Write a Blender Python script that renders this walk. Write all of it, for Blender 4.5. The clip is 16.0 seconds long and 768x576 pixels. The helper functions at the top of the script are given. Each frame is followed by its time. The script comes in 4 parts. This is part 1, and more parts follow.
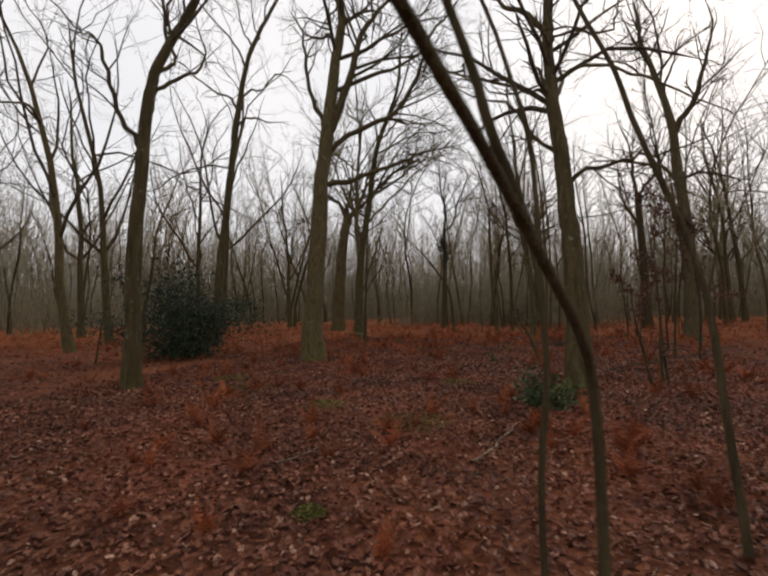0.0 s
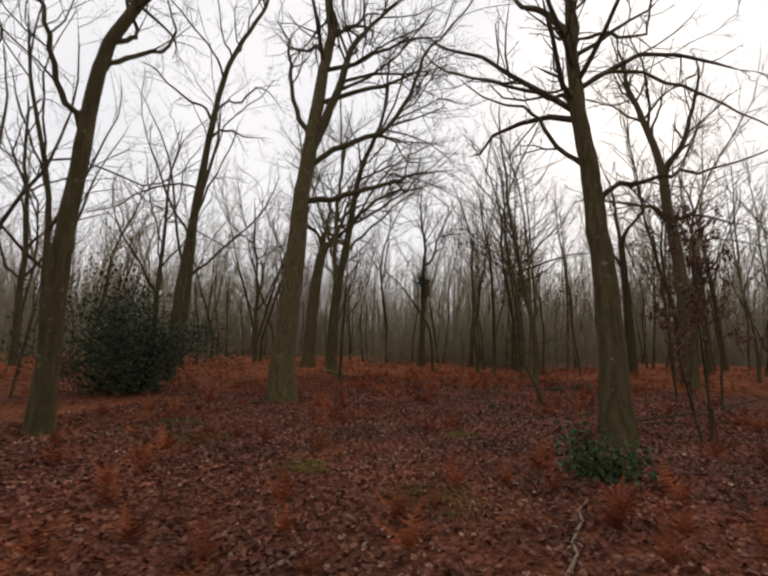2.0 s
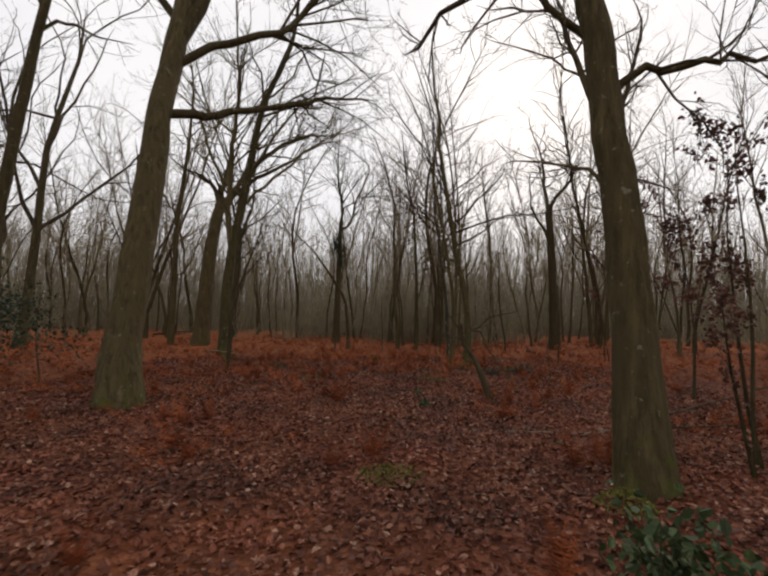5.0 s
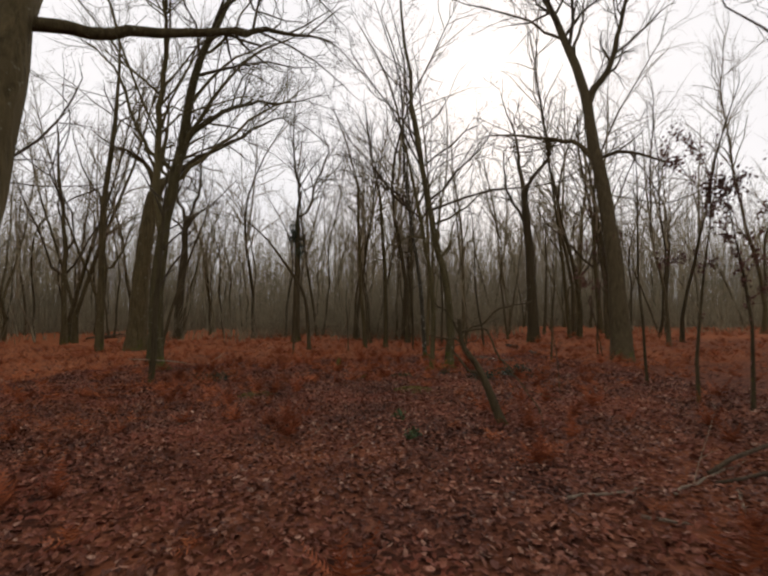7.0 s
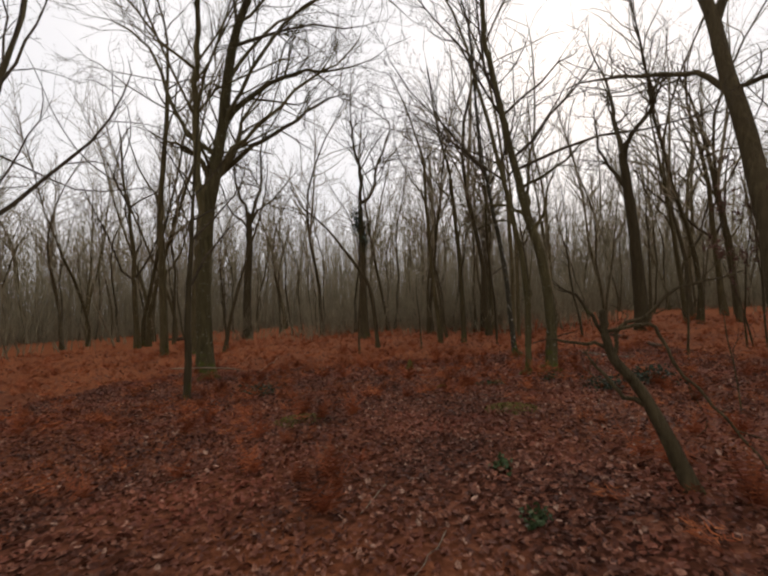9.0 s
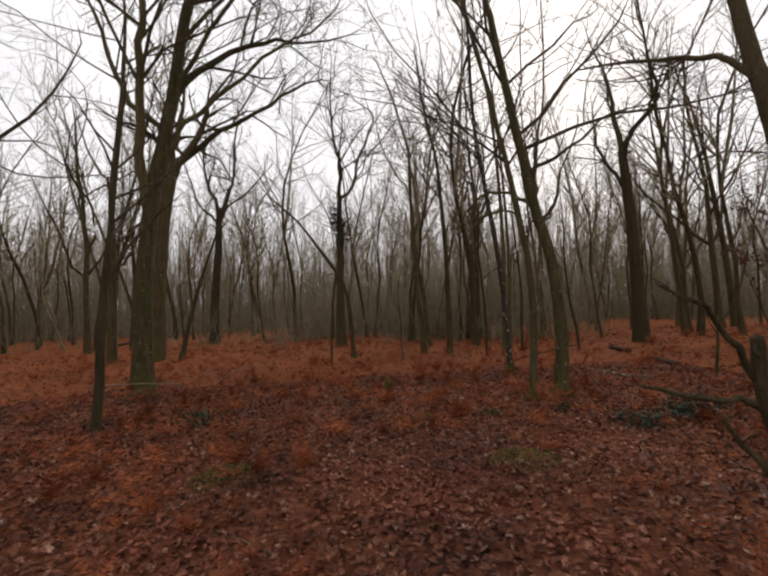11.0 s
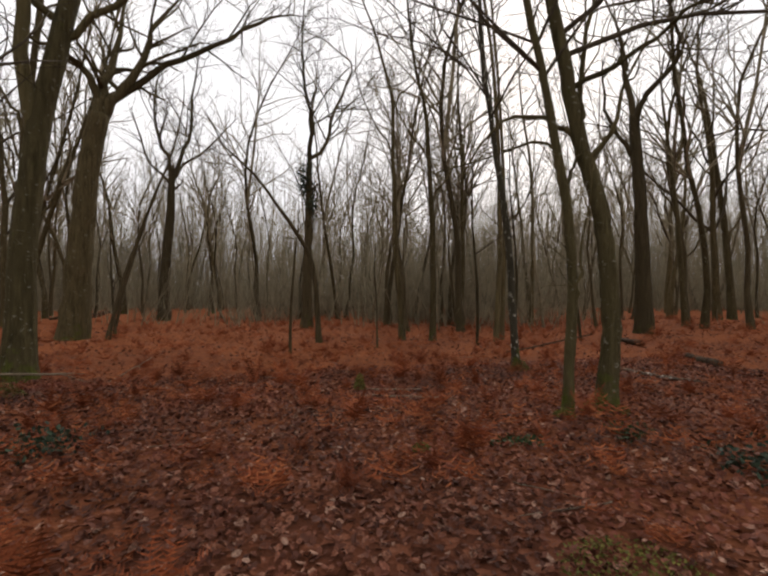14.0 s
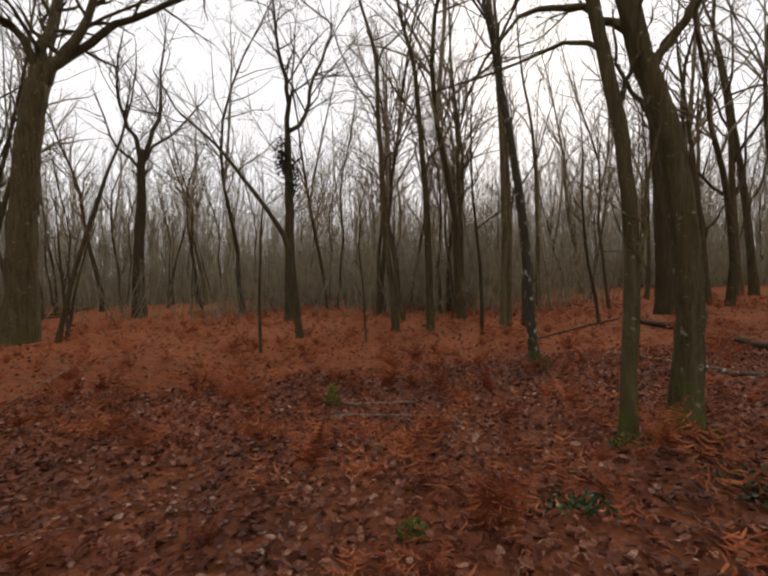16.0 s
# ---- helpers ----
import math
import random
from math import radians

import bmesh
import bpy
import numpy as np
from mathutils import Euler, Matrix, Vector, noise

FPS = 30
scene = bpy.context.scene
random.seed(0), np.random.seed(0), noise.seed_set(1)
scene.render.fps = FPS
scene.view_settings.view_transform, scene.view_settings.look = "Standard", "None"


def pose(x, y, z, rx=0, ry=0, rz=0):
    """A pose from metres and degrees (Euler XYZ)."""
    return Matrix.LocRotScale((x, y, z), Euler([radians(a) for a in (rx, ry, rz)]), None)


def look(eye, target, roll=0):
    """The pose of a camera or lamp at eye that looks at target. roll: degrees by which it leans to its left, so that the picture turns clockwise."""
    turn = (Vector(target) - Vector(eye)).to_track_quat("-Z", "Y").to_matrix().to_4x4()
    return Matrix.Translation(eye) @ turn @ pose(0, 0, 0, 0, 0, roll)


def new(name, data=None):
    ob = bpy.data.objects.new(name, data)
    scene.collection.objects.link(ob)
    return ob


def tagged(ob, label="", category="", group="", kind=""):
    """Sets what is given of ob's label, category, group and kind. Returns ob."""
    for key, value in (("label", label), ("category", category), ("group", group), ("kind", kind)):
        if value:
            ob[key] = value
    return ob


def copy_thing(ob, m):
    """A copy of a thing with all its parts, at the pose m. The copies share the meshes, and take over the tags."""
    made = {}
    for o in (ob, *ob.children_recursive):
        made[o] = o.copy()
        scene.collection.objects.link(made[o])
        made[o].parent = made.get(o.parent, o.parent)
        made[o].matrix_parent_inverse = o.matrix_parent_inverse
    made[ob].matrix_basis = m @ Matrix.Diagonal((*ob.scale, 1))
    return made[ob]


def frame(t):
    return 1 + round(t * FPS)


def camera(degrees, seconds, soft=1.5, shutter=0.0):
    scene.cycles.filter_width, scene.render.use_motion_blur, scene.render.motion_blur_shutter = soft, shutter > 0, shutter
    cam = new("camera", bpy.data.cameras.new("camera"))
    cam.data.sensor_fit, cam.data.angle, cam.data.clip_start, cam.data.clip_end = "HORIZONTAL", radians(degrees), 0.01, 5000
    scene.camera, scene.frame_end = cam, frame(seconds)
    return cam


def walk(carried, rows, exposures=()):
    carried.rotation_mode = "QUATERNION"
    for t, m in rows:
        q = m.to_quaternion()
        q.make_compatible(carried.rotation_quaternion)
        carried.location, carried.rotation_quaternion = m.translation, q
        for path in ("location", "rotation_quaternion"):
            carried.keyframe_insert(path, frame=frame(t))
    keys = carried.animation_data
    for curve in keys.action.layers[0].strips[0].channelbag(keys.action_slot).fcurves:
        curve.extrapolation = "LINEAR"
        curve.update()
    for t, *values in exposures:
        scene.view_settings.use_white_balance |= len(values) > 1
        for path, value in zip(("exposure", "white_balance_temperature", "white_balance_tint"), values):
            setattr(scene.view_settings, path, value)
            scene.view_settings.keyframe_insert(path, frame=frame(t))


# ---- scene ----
cam = camera(80, 16.0, soft=2.4, shutter=0.35)
PATH = [
    (0.0, pose(0.000, 0.001, 1.584, 92.32, 0.80, 0.00)),
    (0.5, pose(-0.186, 0.328, 1.570, 93.58, 0.60, -0.15)),
    (1.0, pose(-0.266, 0.792, 1.531, 93.14, 2.40, -0.68)),
    (1.5, pose(-0.270, 1.279, 1.552, 94.51, 3.66, -1.48)),
    (2.0, pose(-0.405, 1.776, 1.462, 97.10, -1.20, -3.99)),
    (2.5, pose(-0.487, 2.216, 1.452, 96.37, 2.60, -9.96)),
    (3.0, pose(-0.441, 2.735, 1.683, 91.29, 7.26, -13.25)),
    (3.5, pose(-0.315, 3.427, 1.637, 92.86, -2.18, -10.49)),
    (4.0, pose(-0.080, 3.995, 1.533, 94.17, -0.25, -12.18)),
    (6.5, pose(0.622, 6.945, 1.533, 93.58, -3.35, -17.74)),
    (7.0, pose(0.822, 7.599, 1.561, 93.22, 0.36, -18.80)),
    (7.5, pose(0.978, 8.179, 1.491, 93.01, 0.69, -14.87)),
    (8.0, pose(1.126, 8.873, 1.481, 93.18, -4.95, -10.51)),
    (8.5, pose(1.325, 9.443, 1.546, 92.38, 2.65, -9.08)),
    (11.0, pose(1.967, 11.795, 1.631, 92.81, 1.86, -11.92)),
    (11.5, pose(2.056, 12.227, 1.565, 92.88, 5.02, -11.26)),
    (12.0, pose(2.144, 12.686, 1.614, 91.86, 0.54, -12.86)),
    (12.5, pose(2.257, 13.158, 1.550, 91.57, 0.79, -14.58)),
    (13.0, pose(2.406, 13.597, 1.530, 91.53, 10.18, -15.05)),
    (13.5, pose(2.474, 13.939, 1.522, 91.35, 4.90, -14.69)),
    (14.0, pose(2.505, 14.357, 1.475, 90.60, -0.12, -15.33)),
    (14.5, pose(2.625, 14.719, 1.460, 90.03, 0.52, -15.18)),
    (15.0, pose(2.904, 15.172, 1.443, 90.69, 4.69, -15.07)),
    (15.5, pose(3.067, 15.686, 1.438, 90.10, 2.23, -15.75)),
    (16.0, pose(3.202, 16.037, 1.394, 89.07, 1.83, -15.63)),
]
SKY = 1.02
walk(cam, PATH, [(0, -0.04, 6450, 11), (8, 0.0, 6500, 12), (16, 0.26, 6500, 12)])

# ---- sky and light ----
world = bpy.data.worlds.new("overcast_sky")
scene.world = world
world.use_nodes = True
wn, wl = world.node_tree.nodes, world.node_tree.links
sky = wn.new("ShaderNodeTexSky")
sky.sky_type, sky.sun_disc = "NISHITA", False
sky.sun_elevation, sky.sun_rotation = radians(28), radians(35)
sky.air_density, sky.dust_density, sky.ozone_density = 1.0, 6.0, 1.0
dim = wn.new("ShaderNodeVectorMath"); dim.operation = "SCALE"; dim.inputs["Scale"].default_value = 0.1
cloud = wn.new("ShaderNodeTexNoise"); cloud.inputs["Scale"].default_value = 2.2; cloud.inputs["Detail"].default_value = 5
tint = wn.new("ShaderNodeValToRGB")
tint.color_ramp.elements[0].position, tint.color_ramp.elements[0].color = 0.3, (0.86, 0.86, 0.88, 1)
tint.color_ramp.elements[1].position, tint.color_ramp.elements[1].color = 0.65, (1.0, 0.978, 0.972, 1)
mixer = wn.new("ShaderNodeMixRGB"); mixer.inputs[0].default_value = 0.96
wl.new(sky.outputs[0], dim.inputs[0]); wl.new(dim.outputs[0], mixer.inputs[1])
wl.new(cloud.outputs["Fac"], tint.inputs[0]); wl.new(tint.outputs[0], mixer.inputs[2])
wl.new(mixer.outputs[0], wn["Background"].inputs[0])
wn["Background"].inputs[1].default_value = SKY
sun = new("sun", bpy.data.lights.new("sun", "SUN"))
sun.data.energy, sun.data.angle, sun.data.color = 1.4, radians(25), (1.0, 0.97, 0.93)
sun.matrix_world = look((20, 30, 26), (0, 0, 0))


# ---- materials ----
def base_material(name, rough):
    m = bpy.data.materials.new(name)
    m.use_nodes = True
    b = m.node_tree.nodes["Principled BSDF"]
    b.inputs["Roughness"].default_value = rough
    b.inputs["Specular IOR Level"].default_value = 0.25
    return m, m.node_tree.nodes, m.node_tree.links, b


def ramp_node(n, stops):
    r = n.new("ShaderNodeValToRGB")
    e = r.color_ramp.elements
    e[0].position, e[0].color = stops[0][0], (*stops[0][1], 1)
    e[1].position, e[1].color = stops[-1][0], (*stops[-1][1], 1)
    for p, c in stops[1:-1]:
        e.new(p).color = (*c, 1)
    return r


def noise_node(n, l, scale, detail=4, coords=None, rough=0.6):
    t = n.new("ShaderNodeTexNoise")
    t.inputs["Scale"].default_value, t.inputs["Detail"].default_value, t.inputs["Roughness"].default_value = scale, detail, rough
    if coords:
        l.new(coords, t.inputs["Vector"])
    return t.outputs["Fac"]


def mixed(n, l, fac, a, b, mode="MIX"):
    x = n.new("ShaderNodeMixRGB")
    x.blend_type = mode
    for i, v in enumerate((fac, a, b)):
        if isinstance(v, (int, float)):
            x.inputs[i].default_value = v
        elif isinstance(v, tuple):
            x.inputs[i].default_value = (*v, 1)
        else:
            l.new(v, x.inputs[i])
    return x.outputs[0]


def bump(n, l, b, height, strength, dist=0.02):
    x = n.new("ShaderNodeBump")
    x.inputs["Strength"].default_value, x.inputs["Distance"].default_value = strength, dist
    l.new(height, x.inputs["Height"]); l.new(x.outputs[0], b.inputs["Normal"])


def bark(name, dark, light, moss=0.5, patch=None, flat=9.0, rare=0.6, grain=3.0, foot_moss=0.08):
    """Furrowed bark with algae and with moss thickest near the foot; patch: pale papery patches."""
    m, n, l, b = base_material(name, 0.95)
    b.inputs["Specular IOR Level"].default_value = 0.1
    geo = n.new("ShaderNodeNewGeometry")
    squash = n.new("ShaderNodeMapping"); squash.inputs["Scale"].default_value = (1, 1, 0.22)
    l.new(geo.outputs["Position"], squash.inputs[0])
    furrow = noise_node(n, l, 28, 6, squash.outputs[0], 0.65)
    ridge = n.new("ShaderNodeMapping"); ridge.inputs["Scale"].default_value = (1, 1, 0.12)
    l.new(geo.outputs["Position"], ridge.inputs[0])
    coarse = noise_node(n, l, 13, 5, ridge.outputs[0], 0.7)
    furrow = mixed(n, l, 0.55, furrow, ramp_out(n, l, coarse, 0.36, 0.62))
    big = noise_node(n, l, 2.1, 3, geo.outputs["Position"])
    rnd = n.new("ShaderNodeObjectInfo")
    col = mixed(n, l, furrow, dark, light)
    col = mixed(n, l, ramp_out(n, l, big, 0.42, 0.7), col, tuple(0.6 * v for v in light))
    tone = n.new("ShaderNodeMapRange"); tone.inputs[3].default_value, tone.inputs[4].default_value = 0.75, 1.25
    l.new(rnd.outputs["Random"], tone.inputs[0])
    grey = n.new("ShaderNodeCombineColor")
    for i in range(3):
        l.new(tone.outputs[0], grey.inputs[i])
    col = mixed(n, l, 1.0, col, grey.outputs[0], "MULTIPLY")
    if patch:
        pp = n.new("ShaderNodeMapping"); pp.inputs["Scale"].default_value = (grain, grain, flat)
        l.new(geo.outputs["Position"], pp.inputs[0])
        col = mixed(n, l, ramp_out(n, l, noise_node(n, l, 1.6, 3, pp.outputs[0]), rare, rare + 0.05), col, patch)
    # moss
    sep = n.new("ShaderNodeSeparateXYZ"); l.new(geo.outputs["Position"], sep.inputs[0])
    foot = n.new("ShaderNodeMapRange"); foot.inputs[1].default_value, foot.inputs[2].default_value = 0.75, 0.0
    foot.inputs[3].default_value, foot.inputs[4].default_value = -0.09, foot_moss
    l.new(sep.outputs[2], foot.inputs[0])
    add = n.new("ShaderNodeMath"); add.operation = "ADD"
    l.new(noise_node(n, l, 5.5, 5, geo.outputs["Position"]), add.inputs[0]); l.new(foot.outputs[0], add.inputs[1])
    sc = n.new("ShaderNodeMath"); sc.operation = "MULTIPLY"; sc.inputs[1].default_value = moss
    l.new(ramp_out(n, l, add.outputs[0], 0.55, 0.72), sc.inputs[0])
    moss_tone = mixed(n, l, noise_node(n, l, 40, 4, geo.outputs["Position"], 0.7), (0.035, 0.045, 0.007), (0.12, 0.13, 0.022))
    col = mixed(n, l, sc.outputs[0], col, moss_tone)
    l.new(col, b.inputs["Base Color"])
    bump(n, l, b, furrow, 1.0, 0.05)
    return m


def ramp_out(n, l, fac, lo, hi):
    r = ramp_node(n, [(lo, (0, 0, 0)), (hi, (1, 1, 1))])
    l.new(fac, r.inputs[0])
    return r.outputs[0]


def island(name, stops, rough=0.8, rel=0.0, gloss=0.25, patch=(), vary=False):
    """Leaves and fronds: each piece takes its own shade, with blotches."""
    m, n, l, b = base_material(name, rough)
    geo = n.new("ShaderNodeNewGeometry")
    r = ramp_node(n, stops)
    l.new(geo.outputs["Random Per Island"], r.inputs[0])
    col = mixed(n, l, ramp_out(n, l, noise_node(n, l, 60, 3, geo.outputs["Position"]), 0.35, 0.7), r.outputs[0], tuple(0.55 * v for v in stops[1][1]))
    drier = ramp_node(n, [(0.35, (0.62, 0.62, 0.62)), (0.65, (1.3, 1.3, 1.3))])
    l.new(noise_node(n, l, 0.9, 3, geo.outputs["Position"]), drier.inputs[0])
    col = mixed(n, l, 1.0, col, drier.outputs[0], "MULTIPLY")
    if patch:
        col = mixed(n, l, ramp_out(n, l, noise_node(n, l, 0.55, 3, geo.outputs["Position"]), 0.48, 0.68), col, mixed(n, l, 0.55, col, patch))
    if vary:
        shade = ramp_node(n, [(0.0, (0.65, 0.6, 0.6)), (1.0, (1.25, 1.3, 1.3))])
        rnd = n.new("ShaderNodeObjectInfo")
        l.new(rnd.outputs["Random"], shade.inputs[0])
        col = mixed(n, l, 1.0, col, shade.outputs[0], "MULTIPLY")
    l.new(col, b.inputs["Base Color"])
    b.inputs["Specular IOR Level"].default_value = gloss
    return m


def soil():
    """Leaf litter seen as ground: leaf-sized cells with gaps, drifts of bracken colour in patches."""
    m, n, l, b = base_material("leaf_litter_ground", 1.0)
    b.inputs["Specular IOR Level"].default_value = 0.05
    geo = n.new("ShaderNodeNewGeometry")
    warp = n.new("ShaderNodeVectorMath"); warp.operation = "ADD"
    w = n.new("ShaderNodeTexNoise"); w.inputs["Scale"].default_value = 9
    l.new(geo.outputs["Position"], w.inputs["Vector"])
    wsc = n.new("ShaderNodeVectorMath"); wsc.operation = "SCALE"; wsc.inputs["Scale"].default_value = 0.09
    l.new(w.outputs["Color"], wsc.inputs[0]); l.new(geo.outputs["Position"], warp.inputs[0]); l.new(wsc.outputs[0], warp.inputs[1])
    vor = n.new("ShaderNodeTexVoronoi"); vor.inputs["Scale"].default_value = 15
    l.new(warp.outputs[0], vor.inputs["Vector"])
    sep = n.new("ShaderNodeSeparateColor"); l.new(vor.outputs["Color"], sep.inputs[0])
    r = ramp_node(n, [(0.0, (0.022, 0.009, 0.006)), (0.35, (0.055, 0.020, 0.012)), (0.75, (0.10, 0.036, 0.020)), (1.0, (0.155, 0.062, 0.036))])
    l.new(sep.outputs[0], r.inputs[0])
    drift = ramp_out(n, l, noise_node(n, l, 0.22, 4, geo.outputs["Position"]), 0.42, 0.62)
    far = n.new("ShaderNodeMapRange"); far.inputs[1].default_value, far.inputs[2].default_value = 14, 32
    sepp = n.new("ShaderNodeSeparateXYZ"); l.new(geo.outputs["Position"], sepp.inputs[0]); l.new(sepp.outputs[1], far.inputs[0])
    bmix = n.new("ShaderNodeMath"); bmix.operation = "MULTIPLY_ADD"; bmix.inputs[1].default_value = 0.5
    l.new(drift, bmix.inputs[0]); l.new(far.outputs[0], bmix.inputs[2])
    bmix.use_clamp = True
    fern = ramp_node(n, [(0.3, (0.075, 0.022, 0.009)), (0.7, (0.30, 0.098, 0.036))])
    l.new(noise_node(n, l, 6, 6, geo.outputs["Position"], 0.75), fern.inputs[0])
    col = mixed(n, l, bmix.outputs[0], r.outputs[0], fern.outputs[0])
    l.new(col, b.inputs["Base Color"])
    bump(n, l, b, vor.outputs["Distance"], 0.8, 0.04)
    return m


def plain(name, a, c, scale, rough=0.85, grain=0.5):
    m, n, l, b = base_material(name, rough)
    b.inputs["Specular IOR Level"].default_value = 0.1
    geo = n.new("ShaderNodeNewGeometry")
    f = noise_node(n, l, scale, 5, geo.outputs["Position"], 0.7)
    l.new(mixed(n, l, ramp_out(n, l, f, 0.35, 0.65), a, c), b.inputs["Base Color"])
    bump(n, l, b, f, grain, 0.02)
    return m


OAK = bark("oak_bark", (0.022, 0.017, 0.007), (0.135, 0.103, 0.048), 0.75, (0.17, 0.16, 0.105), 6.0, 0.64, 6.0)
DARK = bark("dark_wet_bark", (0.024, 0.018, 0.009), (0.105, 0.079, 0.040), 0.5)
MOSSY = bark("mossy_bark", (0.026, 0.021, 0.008), (0.15, 0.12, 0.054), 0.95, (0.2, 0.19, 0.14), 9.0, 0.64, 8.0, 0.24)
BIRCH = bark("birch_bark", (0.02, 0.017, 0.012), (0.085, 0.072, 0.045), 0.8, (0.36, 0.33, 0.27), 5.0, 0.6, 12.0, 0.2)
TWIG = plain("twig_bark", (0.028, 0.021, 0.013), (0.092, 0.070, 0.042), 7)
# bark colour lightened to carry the haze of distance
HAZED_BARK = plain("hazed_far_bark", (0.10, 0.084, 0.052), (0.28, 0.232, 0.145), 1.5)
LITTER = island("fallen_leaf", [(0.0, (0.048, 0.016, 0.009)), (0.35, (0.118, 0.040, 0.021)), (0.7, (0.192, 0.067, 0.035)), (0.9, (0.27, 0.115, 0.066)), (1.0, (0.42, 0.26, 0.18))], 0.75, gloss=0.2, patch=(0.20, 0.046, 0.020))
RUST = [(0.0, (0.14, 0.034, 0.014)), (0.5, (0.28, 0.076, 0.028)), (1.0, (0.42, 0.155, 0.060))]
BRACKEN = island("dead_bracken", RUST, 0.85, gloss=0.1)
FROND = island("bracken_frond", [(0.0, (0.11, 0.026, 0.011)), (0.5, (0.22, 0.056, 0.021)), (1.0, (0.33, 0.115, 0.046))], 0.85, gloss=0.1, vary=True)
GREEN = island("bramble_leaf", [(0.0, (0.022, 0.036, 0.012)), (0.6, (0.05, 0.075, 0.024)), (1.0, (0.11, 0.14, 0.055))], 0.6, gloss=0.2)
HOLLY = island("holly_leaf", [(0.0, (0.02, 0.03, 0.017)), (0.6, (0.034, 0.05, 0.027)), (1.0, (0.06, 0.082, 0.045))], 0.6, gloss=0.15)
COPPER = island("withered_beech_leaf", [(0.0, (0.06, 0.025, 0.016)), (1.0, (0.16, 0.07, 0.045))], 0.7)
MOSS = island("moss_tuft", [(0.0, (0.06, 0.06, 0.012)), (0.5, (0.12, 0.115, 0.02)), (1.0, (0.22, 0.19, 0.045))], 0.9)
DEADWOOD = bark("dead_wood", (0.12, 0.09, 0.06), (0.33, 0.26, 0.185), 0.0)
ROTTEN = bark("rotting_wood", (0.025, 0.018, 0.011), (0.11, 0.075, 0.048), 0.12)
SOIL = soil()
# mist over the farthest stems is put into this pale brown
HAZE = plain("hazed_far_wood", (0.13, 0.112, 0.072), (0.32, 0.276, 0.178), 0.6)


# ---- ground ----
def hill(x, y):
    """Height of the ground: soft humps, and a slow rise on the one side of the walk."""
    x, y = np.asarray(x, float), np.asarray(y, float)
    z = 0.03 * np.sin(1.1 * x + 0.4 * y) * np.sin(0.9 * y - 0.3 * x) + 0.02 * np.sin(2.3 * x - 1.7 * y)
    side = np.clip((x - 0.27 * y - 7) / 16, 0, 1)
    return z + 0.55 * side * side * (3 - 2 * side)


def build_mesh(name, verts, faces):
    me = bpy.data.meshes.new(name)
    me.from_pydata(verts, [], faces)
    me.update()
    return me


def ground_sheet():
    s = np.sinh(np.linspace(-6.2, 6.2, 181)) * 0.8
    gx, gy = np.meshgrid(s + 2, s + 10, indexing="xy")
    near = np.exp(-((gx - 2) ** 2 + (gy - 12) ** 2) / 1800)
    gz = hill(gx, gy) * near
    k = len(s)
    idx = np.arange(k * k).reshape(k, k)
    f = np.stack([idx[:-1, :-1], idx[:-1, 1:], idx[1:, 1:], idx[1:, :-1]], -1).reshape(-1, 4)
    me = build_mesh("ground", np.stack([gx, gy, gz], -1).reshape(-1, 3).tolist(), f.tolist())
    me.polygons.foreach_set("use_smooth", [True] * len(me.polygons))
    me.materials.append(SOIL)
    return tagged(new("ground", me), "woodland floor of dark red-brown wet leaf litter", "ground", kind="structure")


ground_sheet()


# ---- tubes and growth ----
class Tubes:
    """Collects tapered tubes into one mesh."""

    def __init__(self):
        self.v, self.f, self.n = [], [], 0

    def add(self, pts, radii, sides=5, lump=0.0):
        p = np.asarray(pts, float)
        d = np.gradient(p, axis=0)
        d /= np.linalg.norm(d, axis=1)[:, None] + 1e-9
        ref = np.array([0.0, 0, 1]) if abs(d[0][2]) < 0.9 else np.array([1.0, 0, 0])
        a = np.cross(d, ref); a /= np.linalg.norm(a, axis=1)[:, None] + 1e-9
        b = np.cross(d, a)
        ang = np.arange(sides) * 2 * math.pi / sides
        ring = p[:-1, None] + (a[:-1, None] * np.cos(ang)[None, :, None] + b[:-1, None] * np.sin(ang)[None, :, None]) * np.asarray(radii)[:-1, None, None]
        k = len(p) - 1
        if lump:
            g = np.random.default_rng(int(abs(p[0][0]) * 1e4) + k).normal(0, 1, (k, sides, 1))
            g = (g + np.roll(g, 1, 0) + np.roll(g, 1, 1) * 0.6) / 2
            ring = p[:-1, None] + (ring - p[:-1, None]) * (1 + lump * g)
        base = self.n
        self.v.append(ring.reshape(-1, 3)); self.v.append(p[-1:])
        j = np.arange(sides); jn = (j + 1) % sides
        for i in range(k - 1):
            o = base + i * sides
            self.f.extend(np.stack([o + j, o + jn, o + sides + jn, o + sides + j], 1).tolist())
        o, tip = base + (k - 1) * sides, base + k * sides
        self.f.extend([[int(o + q), int(o + w), tip] for q, w in zip(j, jn)])
        self.n += k * sides + 1

    def mesh(self, name, mat, smooth=True):
        me = build_mesh(name, np.concatenate(self.v).tolist(), self.f)
        if smooth:
            me.polygons.foreach_set("use_smooth", [True] * len(me.polygons))
        me.materials.append(mat)
        return me


def wander(rng, start, way, length, segs, crook, lift):
    p, d = np.array(start, float), np.array(way, float)
    pts = [p]
    for _ in range(segs):
        d = d + rng.normal(0, crook, 3) + np.array([0, 0, lift])
        d /= np.linalg.norm(d)
        p = p + d * length / segs
        pts.append(p)
    return np.array(pts)


